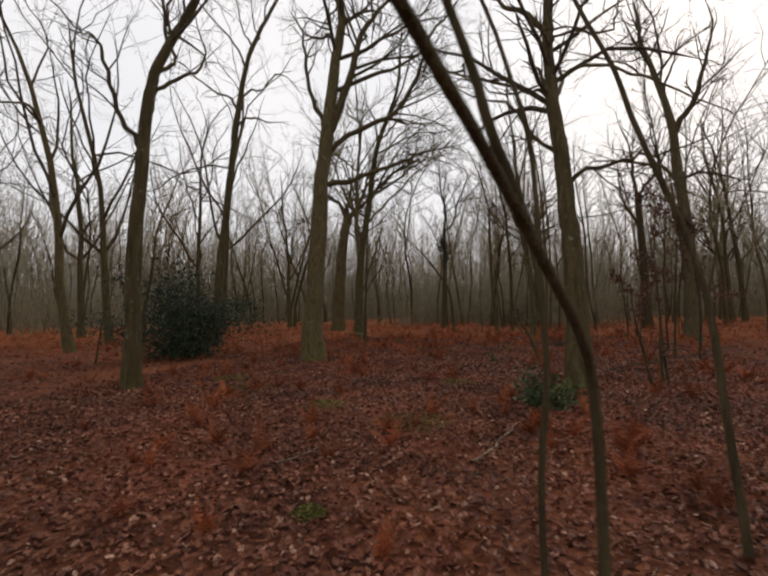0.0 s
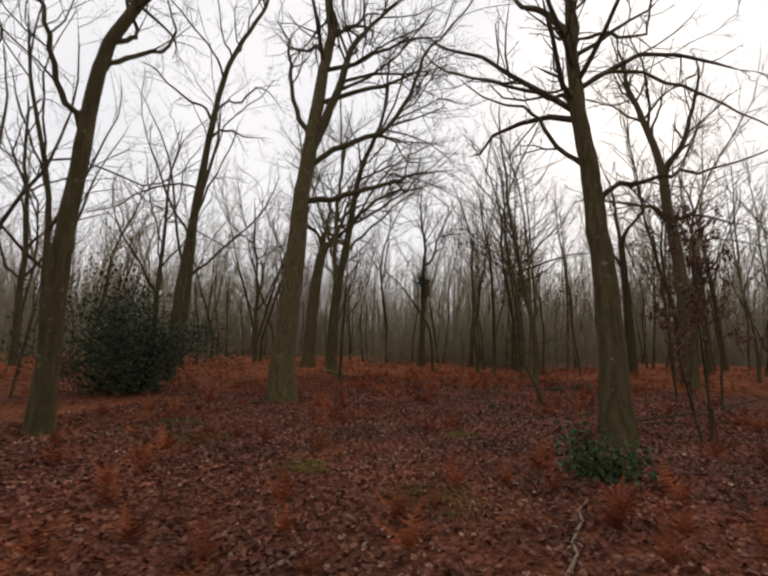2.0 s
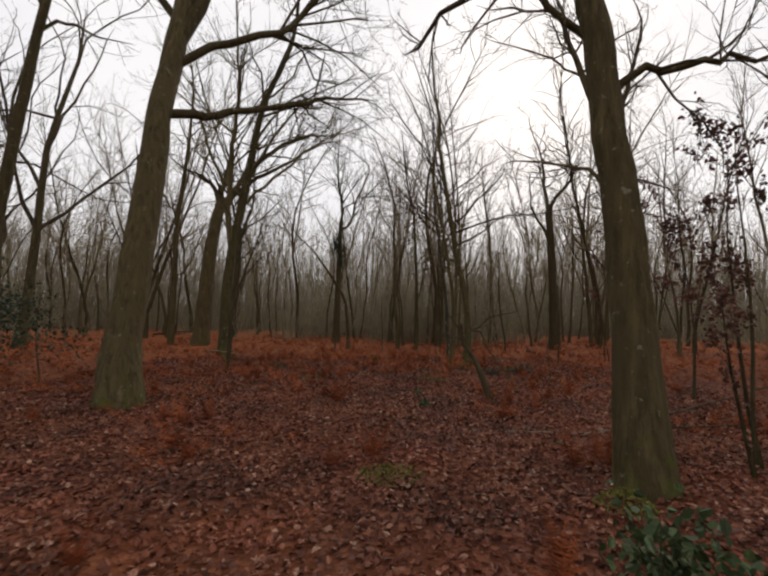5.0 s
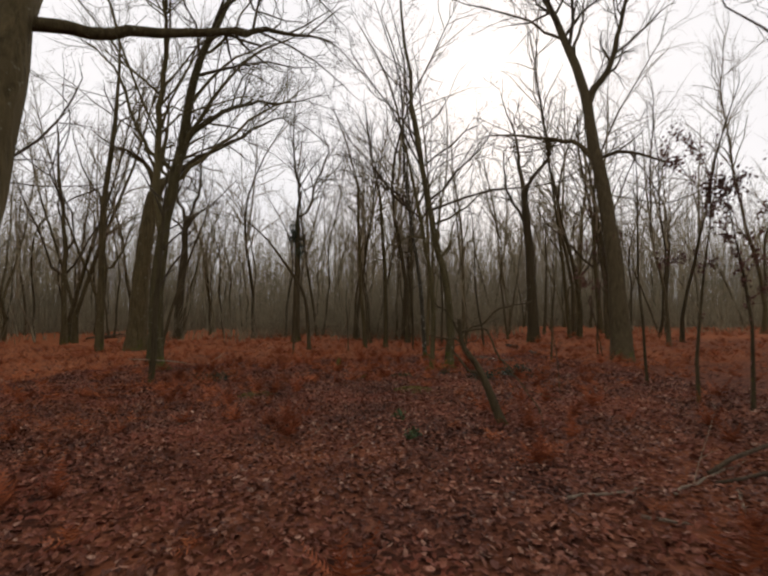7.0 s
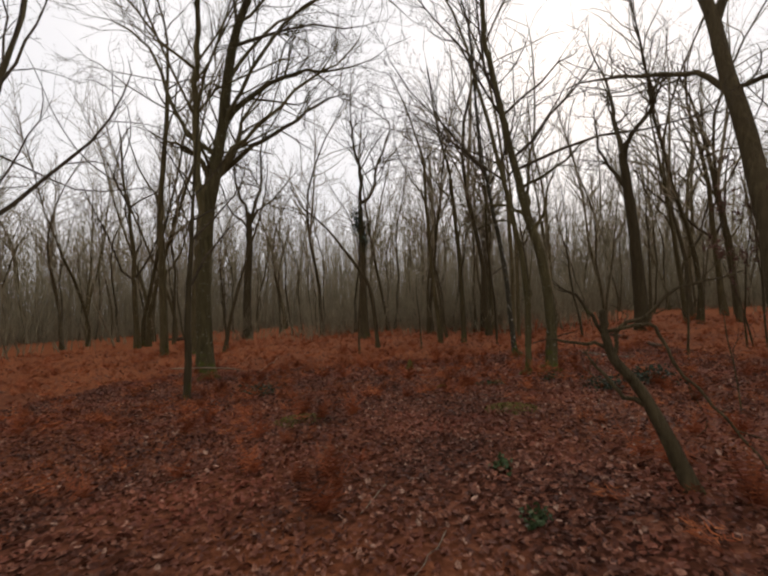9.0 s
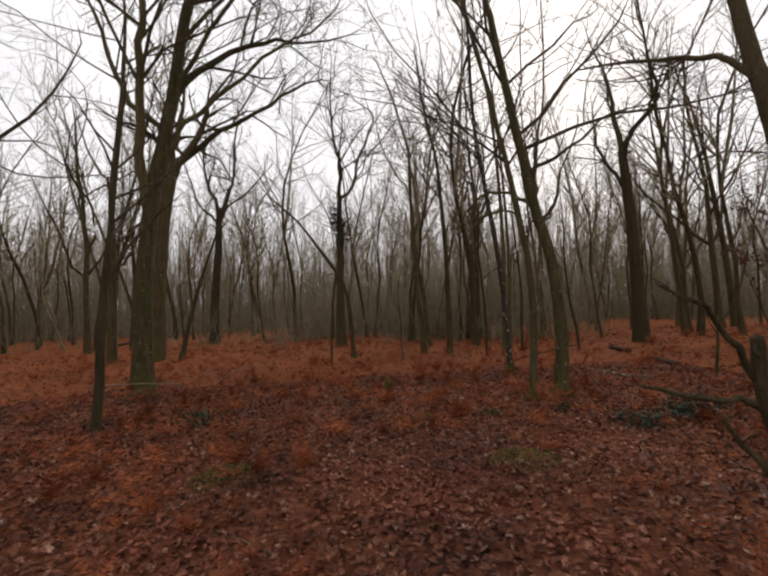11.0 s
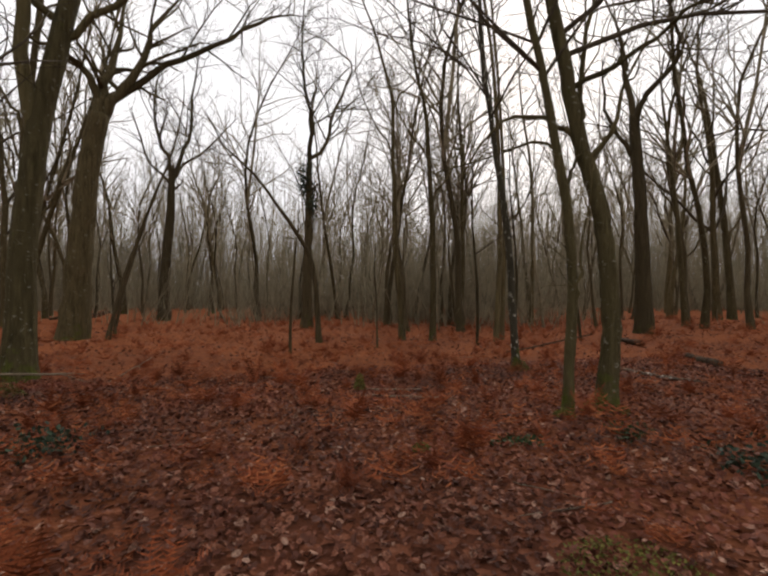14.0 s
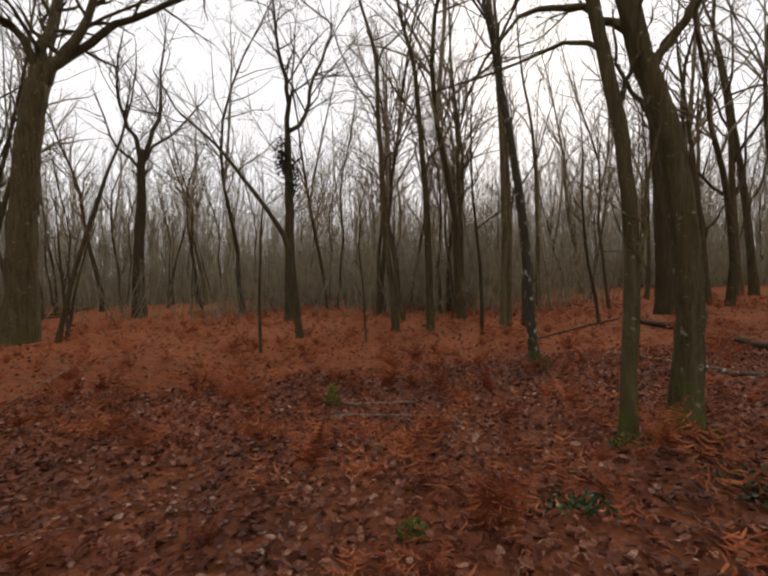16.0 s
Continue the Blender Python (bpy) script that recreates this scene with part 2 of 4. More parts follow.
def side_way(rng, d, spread):
    """A way that leaves d at about the given angle."""
    r = rng.normal(0, 1, 3)
    r -= d * (r @ d)
    r /= np.linalg.norm(r) + 1e-9
    a = spread * rng.uniform(0.7, 1.3)
    return d * math.cos(a) + r * math.sin(a)


def sprout(tb, rng, pts, r0, plan, level=0, lo=0.25):
    """Children along a branch. plan: per level (number per metre, length share, spread, segments, sides)."""
    if level >= len(plan):
        return
    per, share, spread, segs, sides = plan[level]
    seg = np.linalg.norm(np.diff(pts, axis=0), axis=1)
    total = seg.sum()
    for _ in range(max(1, int(per * total * (1 - lo) + rng.uniform(0, 1)))):
        s = rng.uniform(lo, 1.0)
        i = min(int(s * len(seg)), len(seg) - 1)
        p = pts[i] + (pts[i + 1] - pts[i]) * (s * len(seg) - i)
        d = (pts[i + 1] - pts[i]) / (seg[i] + 1e-9)
        L = total * share * (1.15 - 0.6 * s) * rng.uniform(0.6, 1.3)
        r = max(0.0045, r0 * (1 - 0.75 * s) * 0.5)
        q = wander(rng, p, side_way(rng, d, spread), L, segs, 0.23, 0.05)
        tb.add(q, np.linspace(r, max(0.003, r * 0.3), len(q)), sides)
        sprout(tb, rng, q, r, plan, level + 1, 0.15)


def part(name, data, mat, parent, label=""):
    ob = new(name, data.mesh(name, mat) if isinstance(data, Tubes) else data)
    ob.parent = parent
    if label:
        tagged(ob, label)
    return ob


def thing(name, x, y, label, category, group="", z=None):
    ob = new(name)
    ob.location = (x, y, float(hill(x, y)) if z is None else z)
    return tagged(ob, label, category, group)


def smooth_line(rng, pts, jitter=0.02):
    """Rounds a drawn limb: midpoints by Catmull-Rom, with a little crookedness."""
    p = np.asarray(pts, float)
    e = np.vstack([2 * p[0] - p[1], p, 2 * p[-1] - p[-2]])
    out = []
    for i in range(1, len(e) - 2):
        for t in (0.0, 0.34, 0.67):
            a, b, c, d = e[i - 1], e[i], e[i + 1], e[i + 2]
            q = 0.5 * (2 * b + (c - a) * t + (2 * a - 5 * b + 4 * c - d) * t * t + (3 * b - a - 3 * c + d) * t ** 3)
            out.append(q + (rng.normal(0, jitter, 3) if t else 0))
    out.append(p[-1])
    return np.array(out)


FINE = [(2.3, 0.4, 0.75, 4, 4), (3.4, 0.42, 0.7, 3, 3), (4.5, 0.45, 0.6, 2, 3)]


def grown_tree(name, label, x, y, turn, girth, stems, mat, top=5.0, plan=FINE, seed=1, flare=1.35, limb_share=0.32, extra=12, category="tree", depth=0.28, lean=0.0, bare=0.5, tip=1.1, thick=0, taper=0.85, fork=0.78):
    """A bare tree whose trunk and limbs are drawn in its own upright plane, as (sideways, up) in metres; twigs grow from them."""
    rng = np.random.default_rng(seed)
    root = thing(name, x, y, label, category, "bare trees of the wood")
    c, s = math.cos(radians(turn)), math.sin(radians(turn))

    def place(line, drift):
        out = []
        run = 0.0
        for i, (u, z) in enumerate(line):
            if i:
                run += math.hypot(u - line[i - 1][0], z - line[i - 1][1])
            v = drift * run + lean * z
            out.append((u * c - v * s, u * s + v * c, z))
        return out

    r0 = girth / 2
    trunk = smooth_line(rng, place(stems[0], 0.0), r0 * 0.06)
    rise = trunk[-1] - trunk[-3]
    rise = rise / np.linalg.norm(rise) + np.array([0, 0, 0.5])
    if top > 0:
        tail = wander(rng, trunk[-1], rise / np.linalg.norm(rise), top, 5, 0.13, 0.1)
        trunk = np.vstack([trunk, tail[1:]])
    h = np.cumsum(np.r_[0, np.linalg.norm(np.diff(trunk, axis=0), axis=1)])
    rad = r0 * (1 - taper * (h / h[-1]) ** 1.15) + r0 * (flare - 1) * np.exp(-h / (r0 * 2.2))
    tb = Tubes()
    low = np.array([[trunk[0][0], trunk[0][1], -0.25]])
    dense, drad = np.vstack([low, trunk]), np.r_[rad[0] * 1.25, rad]
    m2 = np.linspace(0, len(dense) - 1, 46)
    near = np.stack([np.interp(m2, np.arange(len(dense)), dense[:, i]) for i in range(3)], 1)
    tb.add(near, np.interp(m2, np.arange(len(dense)), drad), 18, 0.05)
    part("trunk", tb, mat, root)
    for nth, line in enumerate(stems[1:]):
        tb = Tubes()
        q = smooth_line(rng, place(line, rng.uniform(-depth, depth)), min(0.05, r0 * 0.22))
        # start the limb inside the trunk
        k = int(np.argmin(np.linalg.norm(trunk - q[0], axis=1)))
        if k and trunk[k][2] > q[0][2] - 0.3 * r0:
            k -= 1
        q[0] = trunk[k] * 0.8 + q[0] * 0.2
        d = q[-1] - q[-2]
        q = np.vstack([q, wander(rng, q[-1], d / np.linalg.norm(d), tip * (2.5 if nth < thick else 1), 3, 0.15, 0.03)[1:]])
        rl = max(0.008, rad[k] * (fork if nth < thick else limb_share * 1.25))
        tb.add(q, rl * (1 - np.linspace(0, 1, len(q))) ** 0.8 + 0.006, 7)
        sprout(tb, rng, q, rl, plan, 0, 0.2)
        part("branch", tb, mat, root)
    tb = Tubes()
    cut = int(len(trunk) * bare)
    sprout(tb, rng, trunk[cut:], rad[cut], [(extra / max(1.0, h[-1] - h[cut]), 0.5, 0.8, 5, 5)] + plan, 0, 0.1)
    part("crown", tb, TWIG, root)
    return root


# ---- the trees passed ----
SPARSE = [(1.6, 0.3, 0.7, 3, 4), (2.0, 0.4, 0.6, 2, 3)]
grown_tree("oak_tree", "slender oak with a leaning trunk, bare and algae-green", -5.10, 9.40, 31, 0.340, [
    [(-0.07, -0.05), (-0.03, 1.55), (-0.04, 2.75), (0.05, 3.89), (0.13, 5.07), (0.22, 6.11), (0.39, 6.82), (0.73, 7.60), (1.04, 8.20)],
    [(0.10, 5.11), (-0.27, 5.55), (-0.51, 6.30), (-0.64, 6.99), (-0.88, 7.36), (-1.15, 7.45)],
    [(0.26, 6.12), (0.63, 6.54), (1.01, 6.88), (1.37, 7.38), (1.34, 7.89)],
    [(0.39, 6.82), (0.72, 6.95), (0.68, 7.48), (0.57, 7.84)]],
    OAK, top=5, seed=200)
grown_tree("oak_tree", "straight bare oak behind a dark holly bush", -7.00, 19.20, 21, 0.380, [
    [(-0.03, -0.05), (0.12, 3.18), (0.42, 6.10), (0.68, 8.52), (0.93, 10.60), (1.28, 12.53), (1.71, 13.68), (2.25, 14.87), (2.70, 15.86)],
    [(1.18, 12.31), (0.64, 13.06), (-0.08, 13.77), (-0.79, 14.46), (-1.30, 14.97)],
    [(1.24, 11.16), (1.92, 11.24), (2.44, 12.07), (3.05, 11.98)],
    [(1.00, 9.88), (1.58, 9.98), (2.26, 9.90)],
    [(0.93, 10.60), (0.02, 10.79), (-0.86, 11.38), (-1.37, 11.91)],
    [(1.50, 13.21), (1.04, 13.77), (0.71, 15.42)]],
    OAK, top=4, seed=201)
grown_tree("oak_tree", "large forked bare oak with long upswept limbs", -2.25, 13.75, 9, 0.600, [
    [(0.11, -0.05), (0.11, 1.18), (0.29, 3.27), (0.41, 5.60), (0.61, 7.29), (0.84, 9.11), (1.12, 11.10), (1.27, 12.15), (1.16, 13.23)],
    [(0.92, 7.83), (1.43, 9.52), (1.78, 10.93), (2.40, 12.23), (3.22, 13.41)],
    [(1.04, 7.29), (2.03, 7.84), (3.06, 8.42), (3.90, 9.82), (4.34, 11.29), (5.36, 12.68), (6.08, 13.66)],
    [(0.72, 5.76), (1.56, 5.92), (2.54, 6.42), (3.73, 6.96), (4.27, 7.33), (5.17, 7.62)],
    [(0.55, 8.27), (0.05, 9.28), (-0.05, 10.83), (-0.32, 12.24)],
    [(1.61, 9.72), (3.10, 10.39), (4.25, 11.28)],
    [(1.76, 10.72), (2.67, 11.40), (4.36, 12.16)]],
    OAK, top=5, seed=202, lean=0.22, thick=1, taper=0.78, fork=0.7)
grown_tree("oak_tree", "thick grey-brown oak with crooked spreading limbs", 3.68, 8.68, -29, 0.440, [
    [(0.00, -0.05), (-0.08, 2.00), (-0.14, 3.10), (-0.25, 4.20), (-0.35, 5.10), (-0.45, 6.10), (-0.52, 7.27)],
    [(-0.52, 7.27), (-0.90, 7.88), (-1.40, 8.18), (-1.60, 9.01)],
    [(-0.50, 7.15), (-0.05, 7.31), (0.48, 7.14), (0.79, 7.43), (0.89, 8.00)],
    [(-0.50, 5.96), (-1.13, 6.27), (-2.04, 6.72), (-2.96, 7.12), (-3.30, 7.51)],
    [(-0.40, 6.40), (0.45, 6.48), (1.26, 6.14), (2.09, 5.57)],
    [(-0.35, 4.71), (-0.81, 5.07), (-1.22, 5.74), (-1.76, 6.01)],
    [(-0.20, 4.07), (0.37, 4.25), (0.98, 4.36), (1.56, 4.47)]],
    OAK, top=4, seed=203, lean=0.1, thick=1, extra=20, limb_share=0.22, fork=0.6)
grown_tree("oak_tree", "tall bare oak forking high above rusty bracken", 12.70, 19.40, -45, 0.600, [
    [(0.26, -0.05), (0.24, 1.36), (0.10, 3.89), (-0.15, 6.11), (-0.43, 8.11), (-0.64, 9.94), (-1.15, 11.96), (-1.70, 13.80), (-2.19, 14.97)],
    [(-0.56, 10.02), (0.14, 10.70), (0.53, 12.12), (0.92, 13.80)],
    [(-1.42, 12.74), (-2.39, 13.66), (-3.85, 14.93), (-5.70, 16.14)],
    [(-0.52, 7.53), (-1.45, 8.21), (-2.73, 8.78), (-4.32, 9.33)],
    [(-1.15, 11.96), (-0.77, 13.24), (-0.66, 14.39)],
    [(-0.37, 7.10), (0.37, 7.37), (1.43, 6.99)]],
    DARK, top=4, seed=204, lean=0.22, thick=1)
grown_tree("oak_tree", "mossy bare tree with two stems and fanned branches", -1.20, 23.15, 7, 0.430, [
    [(-0.05, -0.05), (-0.06, 2.21), (0.08, 4.05), (0.34, 5.65), (0.60, 7.16), (0.80, 8.71), (1.09, 10.15), (1.63, 11.54), (2.03, 12.58)],
    [(-0.20, 4.65), (-0.11, 6.88), (0.00, 8.54), (0.04, 10.23), (-0.06, 11.92)],
    [(0.41, 7.13), (1.57, 8.34), (2.87, 9.32), (4.09, 9.76)],
    [(0.59, 8.32), (1.88, 10.35), (3.39, 11.86)],
    [(0.13, 5.47), (0.83, 6.37), (1.89, 7.37), (3.20, 8.66), (4.45, 9.65)],
    [(-0.17, 6.39), (-0.74, 7.58), (-1.32, 9.39), (-2.00, 10.34)],
    [(0.79, 9.90), (1.87, 11.07), (2.70, 12.60)],
    [(0.25, 6.45), (1.11, 7.92), (2.37, 9.93), (3.92, 11.05)]],
    MOSSY, top=5, seed=205, lean=0.06, extra=8, thick=2, fork=0.62)
grown_tree("beech_tree", "massive smooth beech forking into two heavy stems", -3.10, 30.90, 19, 0.780, [
    [(-0.04, -0.05), (0.07, 1.68), (0.14, 3.08), (0.24, 4.49), (0.40, 5.92), (0.64, 7.4)],
    [(0.64, 7.4), (0.74, 8.1), (1.0, 9.2), (1.25, 10.4)],
    [(0.64, 7.4), (1.0, 7.9), (1.5, 8.6), (1.99, 9.8), (2.3, 10.8)],
    [(1.5, 8.5), (2.57, 9.4), (4.03, 10.37), (5.67, 11.63), (6.57, 12.18)],
    [(0.6, 8.2), (0.2, 8.6), (-0.42, 9.0), (-1.2, 9.2)]],
    OAK, top=0, seed=206, thick=2, taper=0.25, fork=0.68, extra=3, bare=0.8)
grown_tree("ivy_tree", "dark ivy-grown tree with a curved upper fork", 4.60, 33.60, -5, 0.430, [
    [(-0.17, -0.05), (-0.12, 2.85), (-0.09, 4.69), (-0.06, 7.08)],
    [(-0.06, 7.08), (-0.05, 8.54), (-0.27, 9.80), (-0.39, 11.43)],
    [(-0.00, 7.17), (0.65, 7.84), (0.98, 9.33), (1.79, 11.23), (1.26, 12.11)],
    [(-0.05, 8.45), (0.50, 8.75)]],
    DARK, top=0, seed=207, thick=2, taper=0.45, fork=0.72, extra=3, bare=0.75)
grown_tree("leaning_tree", "thin dead tree leaning far over to one side", 4.23, 27.85, -5, 0.170, [
    [(-0.00, -0.05), (-0.07, 1.13), (-0.19, 2.25), (-0.53, 3.00), (-1.21, 3.98), (-1.87, 4.87), (-2.75, 5.68)]],
    DARK, top=1, seed=208, extra=2)
grown_tree("oak_tree", "bare round-crowned oak standing among bracken", -2.25, 40.40, 13, 0.550, [
    [(0.00, -0.05), (0.04, 2.31), (0.21, 4.67), (0.40, 8.21)],
    [(0.40, 8.21), (-0.28, 9.41), (-0.52, 11.10)],
    [(0.40, 8.21), (1.20, 9.73), (1.38, 11.91), (1.68, 14.13)],
    [(0.27, 7.49), (-0.63, 8.10), (-1.34, 10.28)],
    [(0.43, 7.98), (1.71, 8.84), (2.89, 10.22)]],
    DARK, top=0, seed=209, extra=6, bare=0.7, thick=2, taper=0.4, fork=0.6)
grown_tree("leaning_pole_tree", "thin leaning coppice stem beside a large beech", -1.99, 30.25, 20, 0.140, [
    [(-0.00, -0.05), (0.29, 1.31), (0.54, 2.24), (1.33, 4.75), (1.66, 5.63), (2.02, 6.97)]],
    DARK, top=2, seed=210, extra=3)
grown_tree("birch_tree", "young silver birch with mossy foot, pale flecks", 7.30, 22.10, -34, 0.145, [
    [(-0.04, -0.05), (-0.12, 1.12), (-0.16, 2.02), (-0.28, 3.15), (-0.43, 4.14), (-0.52, 4.91), (-0.65, 5.68)]],
    BIRCH, top=7, seed=211, extra=10, bare=0.6)
grown_tree("oak_tree", "moss-footed bare oak with pale lichen patches", 6.58, 19.01, -40, 0.225, [
    [(-0.01, -0.05), (0.02, 0.50), (0.04, 0.85), (0.05, 1.30), (0.02, 1.75), (-0.03, 2.20), (-0.10, 2.65), (-0.25, 3.15), (-0.36, 3.75), (-0.48, 4.45), (-0.62, 5.20), (-0.75, 6.00), (-0.90, 6.90), (-1.02, 7.50)],
    [(-0.28, 3.20), (-0.30, 3.50), (-0.30, 3.90), (-0.24, 4.60), (-0.10, 5.60)],
    [(-0.20, 3.10), (0.00, 3.30), (0.12, 3.50), (0.20, 3.90)],
    [(-0.34, 3.45), (-0.62, 3.62), (-0.95, 3.70), (-1.25, 3.62)],
    [(-0.42, 4.10), (0.10, 4.20), (0.55, 4.45), (1.00, 4.80)]],
    MOSSY, top=5, seed=212, limb_share=0.3, extra=9, bare=0.55, thick=1, flare=1.5, fork=0.55)
grown_tree("young_oak_tree", "slim mossy stem close beside a thicker oak", 6.11, 19.15, -40, 0.135, [
    [(0.02, -0.05), (0.04, 0.50), (0.06, 0.90), (0.08, 1.40), (0.07, 1.95), (0.03, 2.45), (-0.06, 3.00), (-0.16, 3.60), (-0.27, 4.25), (-0.40, 4.88), (-0.50, 5.50)],
    [(0.08, 1.18), (0.15, 1.45), (0.17, 1.80), (0.20, 2.15)],
    [(-0.02, 2.80), (0.10, 3.00), (0.16, 3.30)],
    [(-0.12, 3.30), (-0.40, 3.35), (-0.75, 3.25)]],
    MOSSY, top=6, seed=213, extra=7, bare=0.6, limb_share=0.25)
for girth, x, y, turn, line, seed, label in (
        (0.20, 6.94, 28.4, -15, [(0.01, -0.05), (-0.05, 1.28), (-0.20, 2.99), (-0.23, 4.70), (-0.29, 6.27), (-0.30, 7.70), (-0.55, 8.70), (-0.86, 9.85)], 230, "tall bare oak with a bent grey-brown trunk"),
        (0.21, 7.70, 27.6, -15, [(0.00, -0.05), (0.01, 1.25), (0.00, 2.88), (-0.07, 4.52), (-0.15, 5.89), (-0.24, 7.12), (-0.53, 8.36), (-0.69, 9.46)], 231, "tall bare oak with many short side twigs"),
        (0.20, 11.1, 33.0, -15, [(0.06, -0.05), (0.14, 3.12), (0.08, 5.55), (0.12, 7.57), (-0.07, 9.60), (-0.09, 11.62), (-0.13, 13.24)], 232, "slender upright bare tree deep in the wood"),
        (0.20, 14.5, 32.5, -15, [(-0.13, -0.05), (-0.06, 3.04), (-0.06, 5.52), (-0.19, 7.59), (-0.52, 9.67), (-0.66, 11.33)], 233, "slender bare tree with a forked thin top"),
        (0.26, 19.7, 29.5, -30, [(0.04, -0.05), (-0.15, 2.68), (-0.32, 4.99), (-0.51, 6.93), (-0.8, 9.5)], 234, "leaning bare tree on the bracken slope"),
        (0.36, 24.6, 31.4, -30, [(0.11, -0.05), (-0.14, 3.94), (-0.44, 6.68), (-0.82, 9.67), (-1.33, 12.25)], 235, "tall leaning bare oak on the bracken slope"),
        (0.16, 9.3, 26.8, -20, [(0.11, -0.05), (0.23, 3.80), (0.07, 7.83), (-0.35, 10.94), (-1.02, 13.13), (-1.37, 14.24)], 236, "tall thin bare pole tree, slightly curved"),
        (0.14, 9.9, 27.3, -20, [(0.0, -0.05), (0.10, 3.60), (-0.05, 7.40), (-0.30, 10.50), (-0.55, 13.0)], 237, "tall thin bare pole tree beside another"),
        (0.34, -5.0, 31.0, 10, [(0.42, -0.05), (0.43, 3.5), (0.46, 6.98), (0.80, 10.46), (0.91, 13.99)], 238, "straight bare oak behind a mossy tree")):
    up = [line[len(line) // 2 + k] for k in (-1, 0, 1)]
    side = [[(u, z), (u + 0.5 * g, z + 0.5), (u + 0.9 * g, z + 1.3), (u + 1.2 * g, z + 2.3)] for (u, z), g in zip(up, (1, -1, 1.3))]
    grown_tree("oak_tree", label, x, y, turn, girth, [line] + side, OAK, top=2, seed=seed, extra=11, bare=0.45, taper=0.8, limb_share=0.3, flare=1.2, plan=SPARSE)
grown_tree("oak_tree", "dark gnarled oak with a hooked curving limb", 15.90, 28.00, -45, 0.560, [
    [(0.15, -0.05), (0.10, 2.91), (-0.03, 5.89), (-0.16, 8.10)],
    [(-0.16, 8.10), (-0.46, 9.67), (-0.53, 10.75), (-0.76, 11.88)],
    [(-0.12, 8.18), (0.22, 8.62), (1.10, 9.43), (1.25, 10.23), (0.97, 11.33)],
    [(-0.10, 6.60), (-0.87, 7.80), (-1.18, 9.49)]],
    DARK, top=0, seed=215, extra=5, bare=0.7, thick=2, taper=0.4, fork=0.65)
grown_tree("dead_sapling", "fallen leafless sapling with dark crooked branches", 4.44, 13.13, -25, 0.130, [
    [(0.00, -0.05), (-0.20, 0.48), (-0.36, 0.82), (-0.52, 1.04), (-0.58, 1.26)],
    [(-0.58, 1.26), (-0.70, 1.44), (-0.82, 1.60)],
    [(-0.50, 1.10), (-0.46, 1.30), (-0.26, 1.38), (-0.02, 1.60), (0.29, 1.66)],
    [(-0.55, 1.17), (-0.72, 1.17), (-0.90, 1.20)],
    [(-0.48, 1.30), (-0.20, 1.29), (-0.10, 1.02), (0.15, 0.67), (0.43, 0.30)],
    [(-0.30, 0.70), (-0.50, 0.78), (-0.66, 0.98)]],
    DARK, top=0.2, seed=216, extra=3, flare=1.2, depth=0.12, tip=0.2, limb_share=0.26, plan=[(3.0, 0.4, 0.8, 3, 4), (4.0, 0.45, 0.7, 3, 3)], taper=0.6)
grown_tree("coppice_stem", "near curved coppice stem leaning over the litter", 0.59, 1.27, 225, 0.034, [
    [(0.00, -0.05), (0.00, 0.70), (0.03, 1.30), (0.12, 1.50), (0.30, 1.66), (0.48, 1.82), (0.66, 1.96), (0.82, 2.08), (1.10, 2.30)],
    [(0.36, 1.72), (0.44, 1.92), (0.50, 2.15), (0.60, 2.45)]],
    DARK, top=0.8, seed=217, extra=2, flare=1.1, plan=SPARSE, limb_share=0.5, taper=0.45, bare=0.7, tip=0.5)
grown_tree("coppice_stem", "thin upright sapling stem beside the walk", 0.79, 2.19, -20, 0.034, [
    [(-0.05, -0.05), (-0.06, 0.70), (-0.03, 1.08), (-0.02, 1.33), (-0.03, 1.60), (-0.04, 1.80), (-0.05, 2.15), (-0.07, 2.36), (-0.10, 2.53), (-0.15, 2.70)]],
    DARK, top=2.0, seed=218, extra=2, flare=1.1, plan=SPARSE, taper=0.7)
grown_tree("coppice_stem", "leaning grey coppice stem, bare of twigs", 2.14, 2.95, -30, 0.055, [
    [(0.12, -0.05), (0.07, 0.45), (0.02, 0.95), (-0.01, 1.33), (-0.07, 1.74), (-0.18, 2.15), (-0.32, 2.55), (-0.44, 2.91), (-0.54, 3.28), (-0.71, 3.68)]],
    DARK, top=2.0, seed=219, extra=2, flare=1.1, plan=SPARSE, taper=0.7)

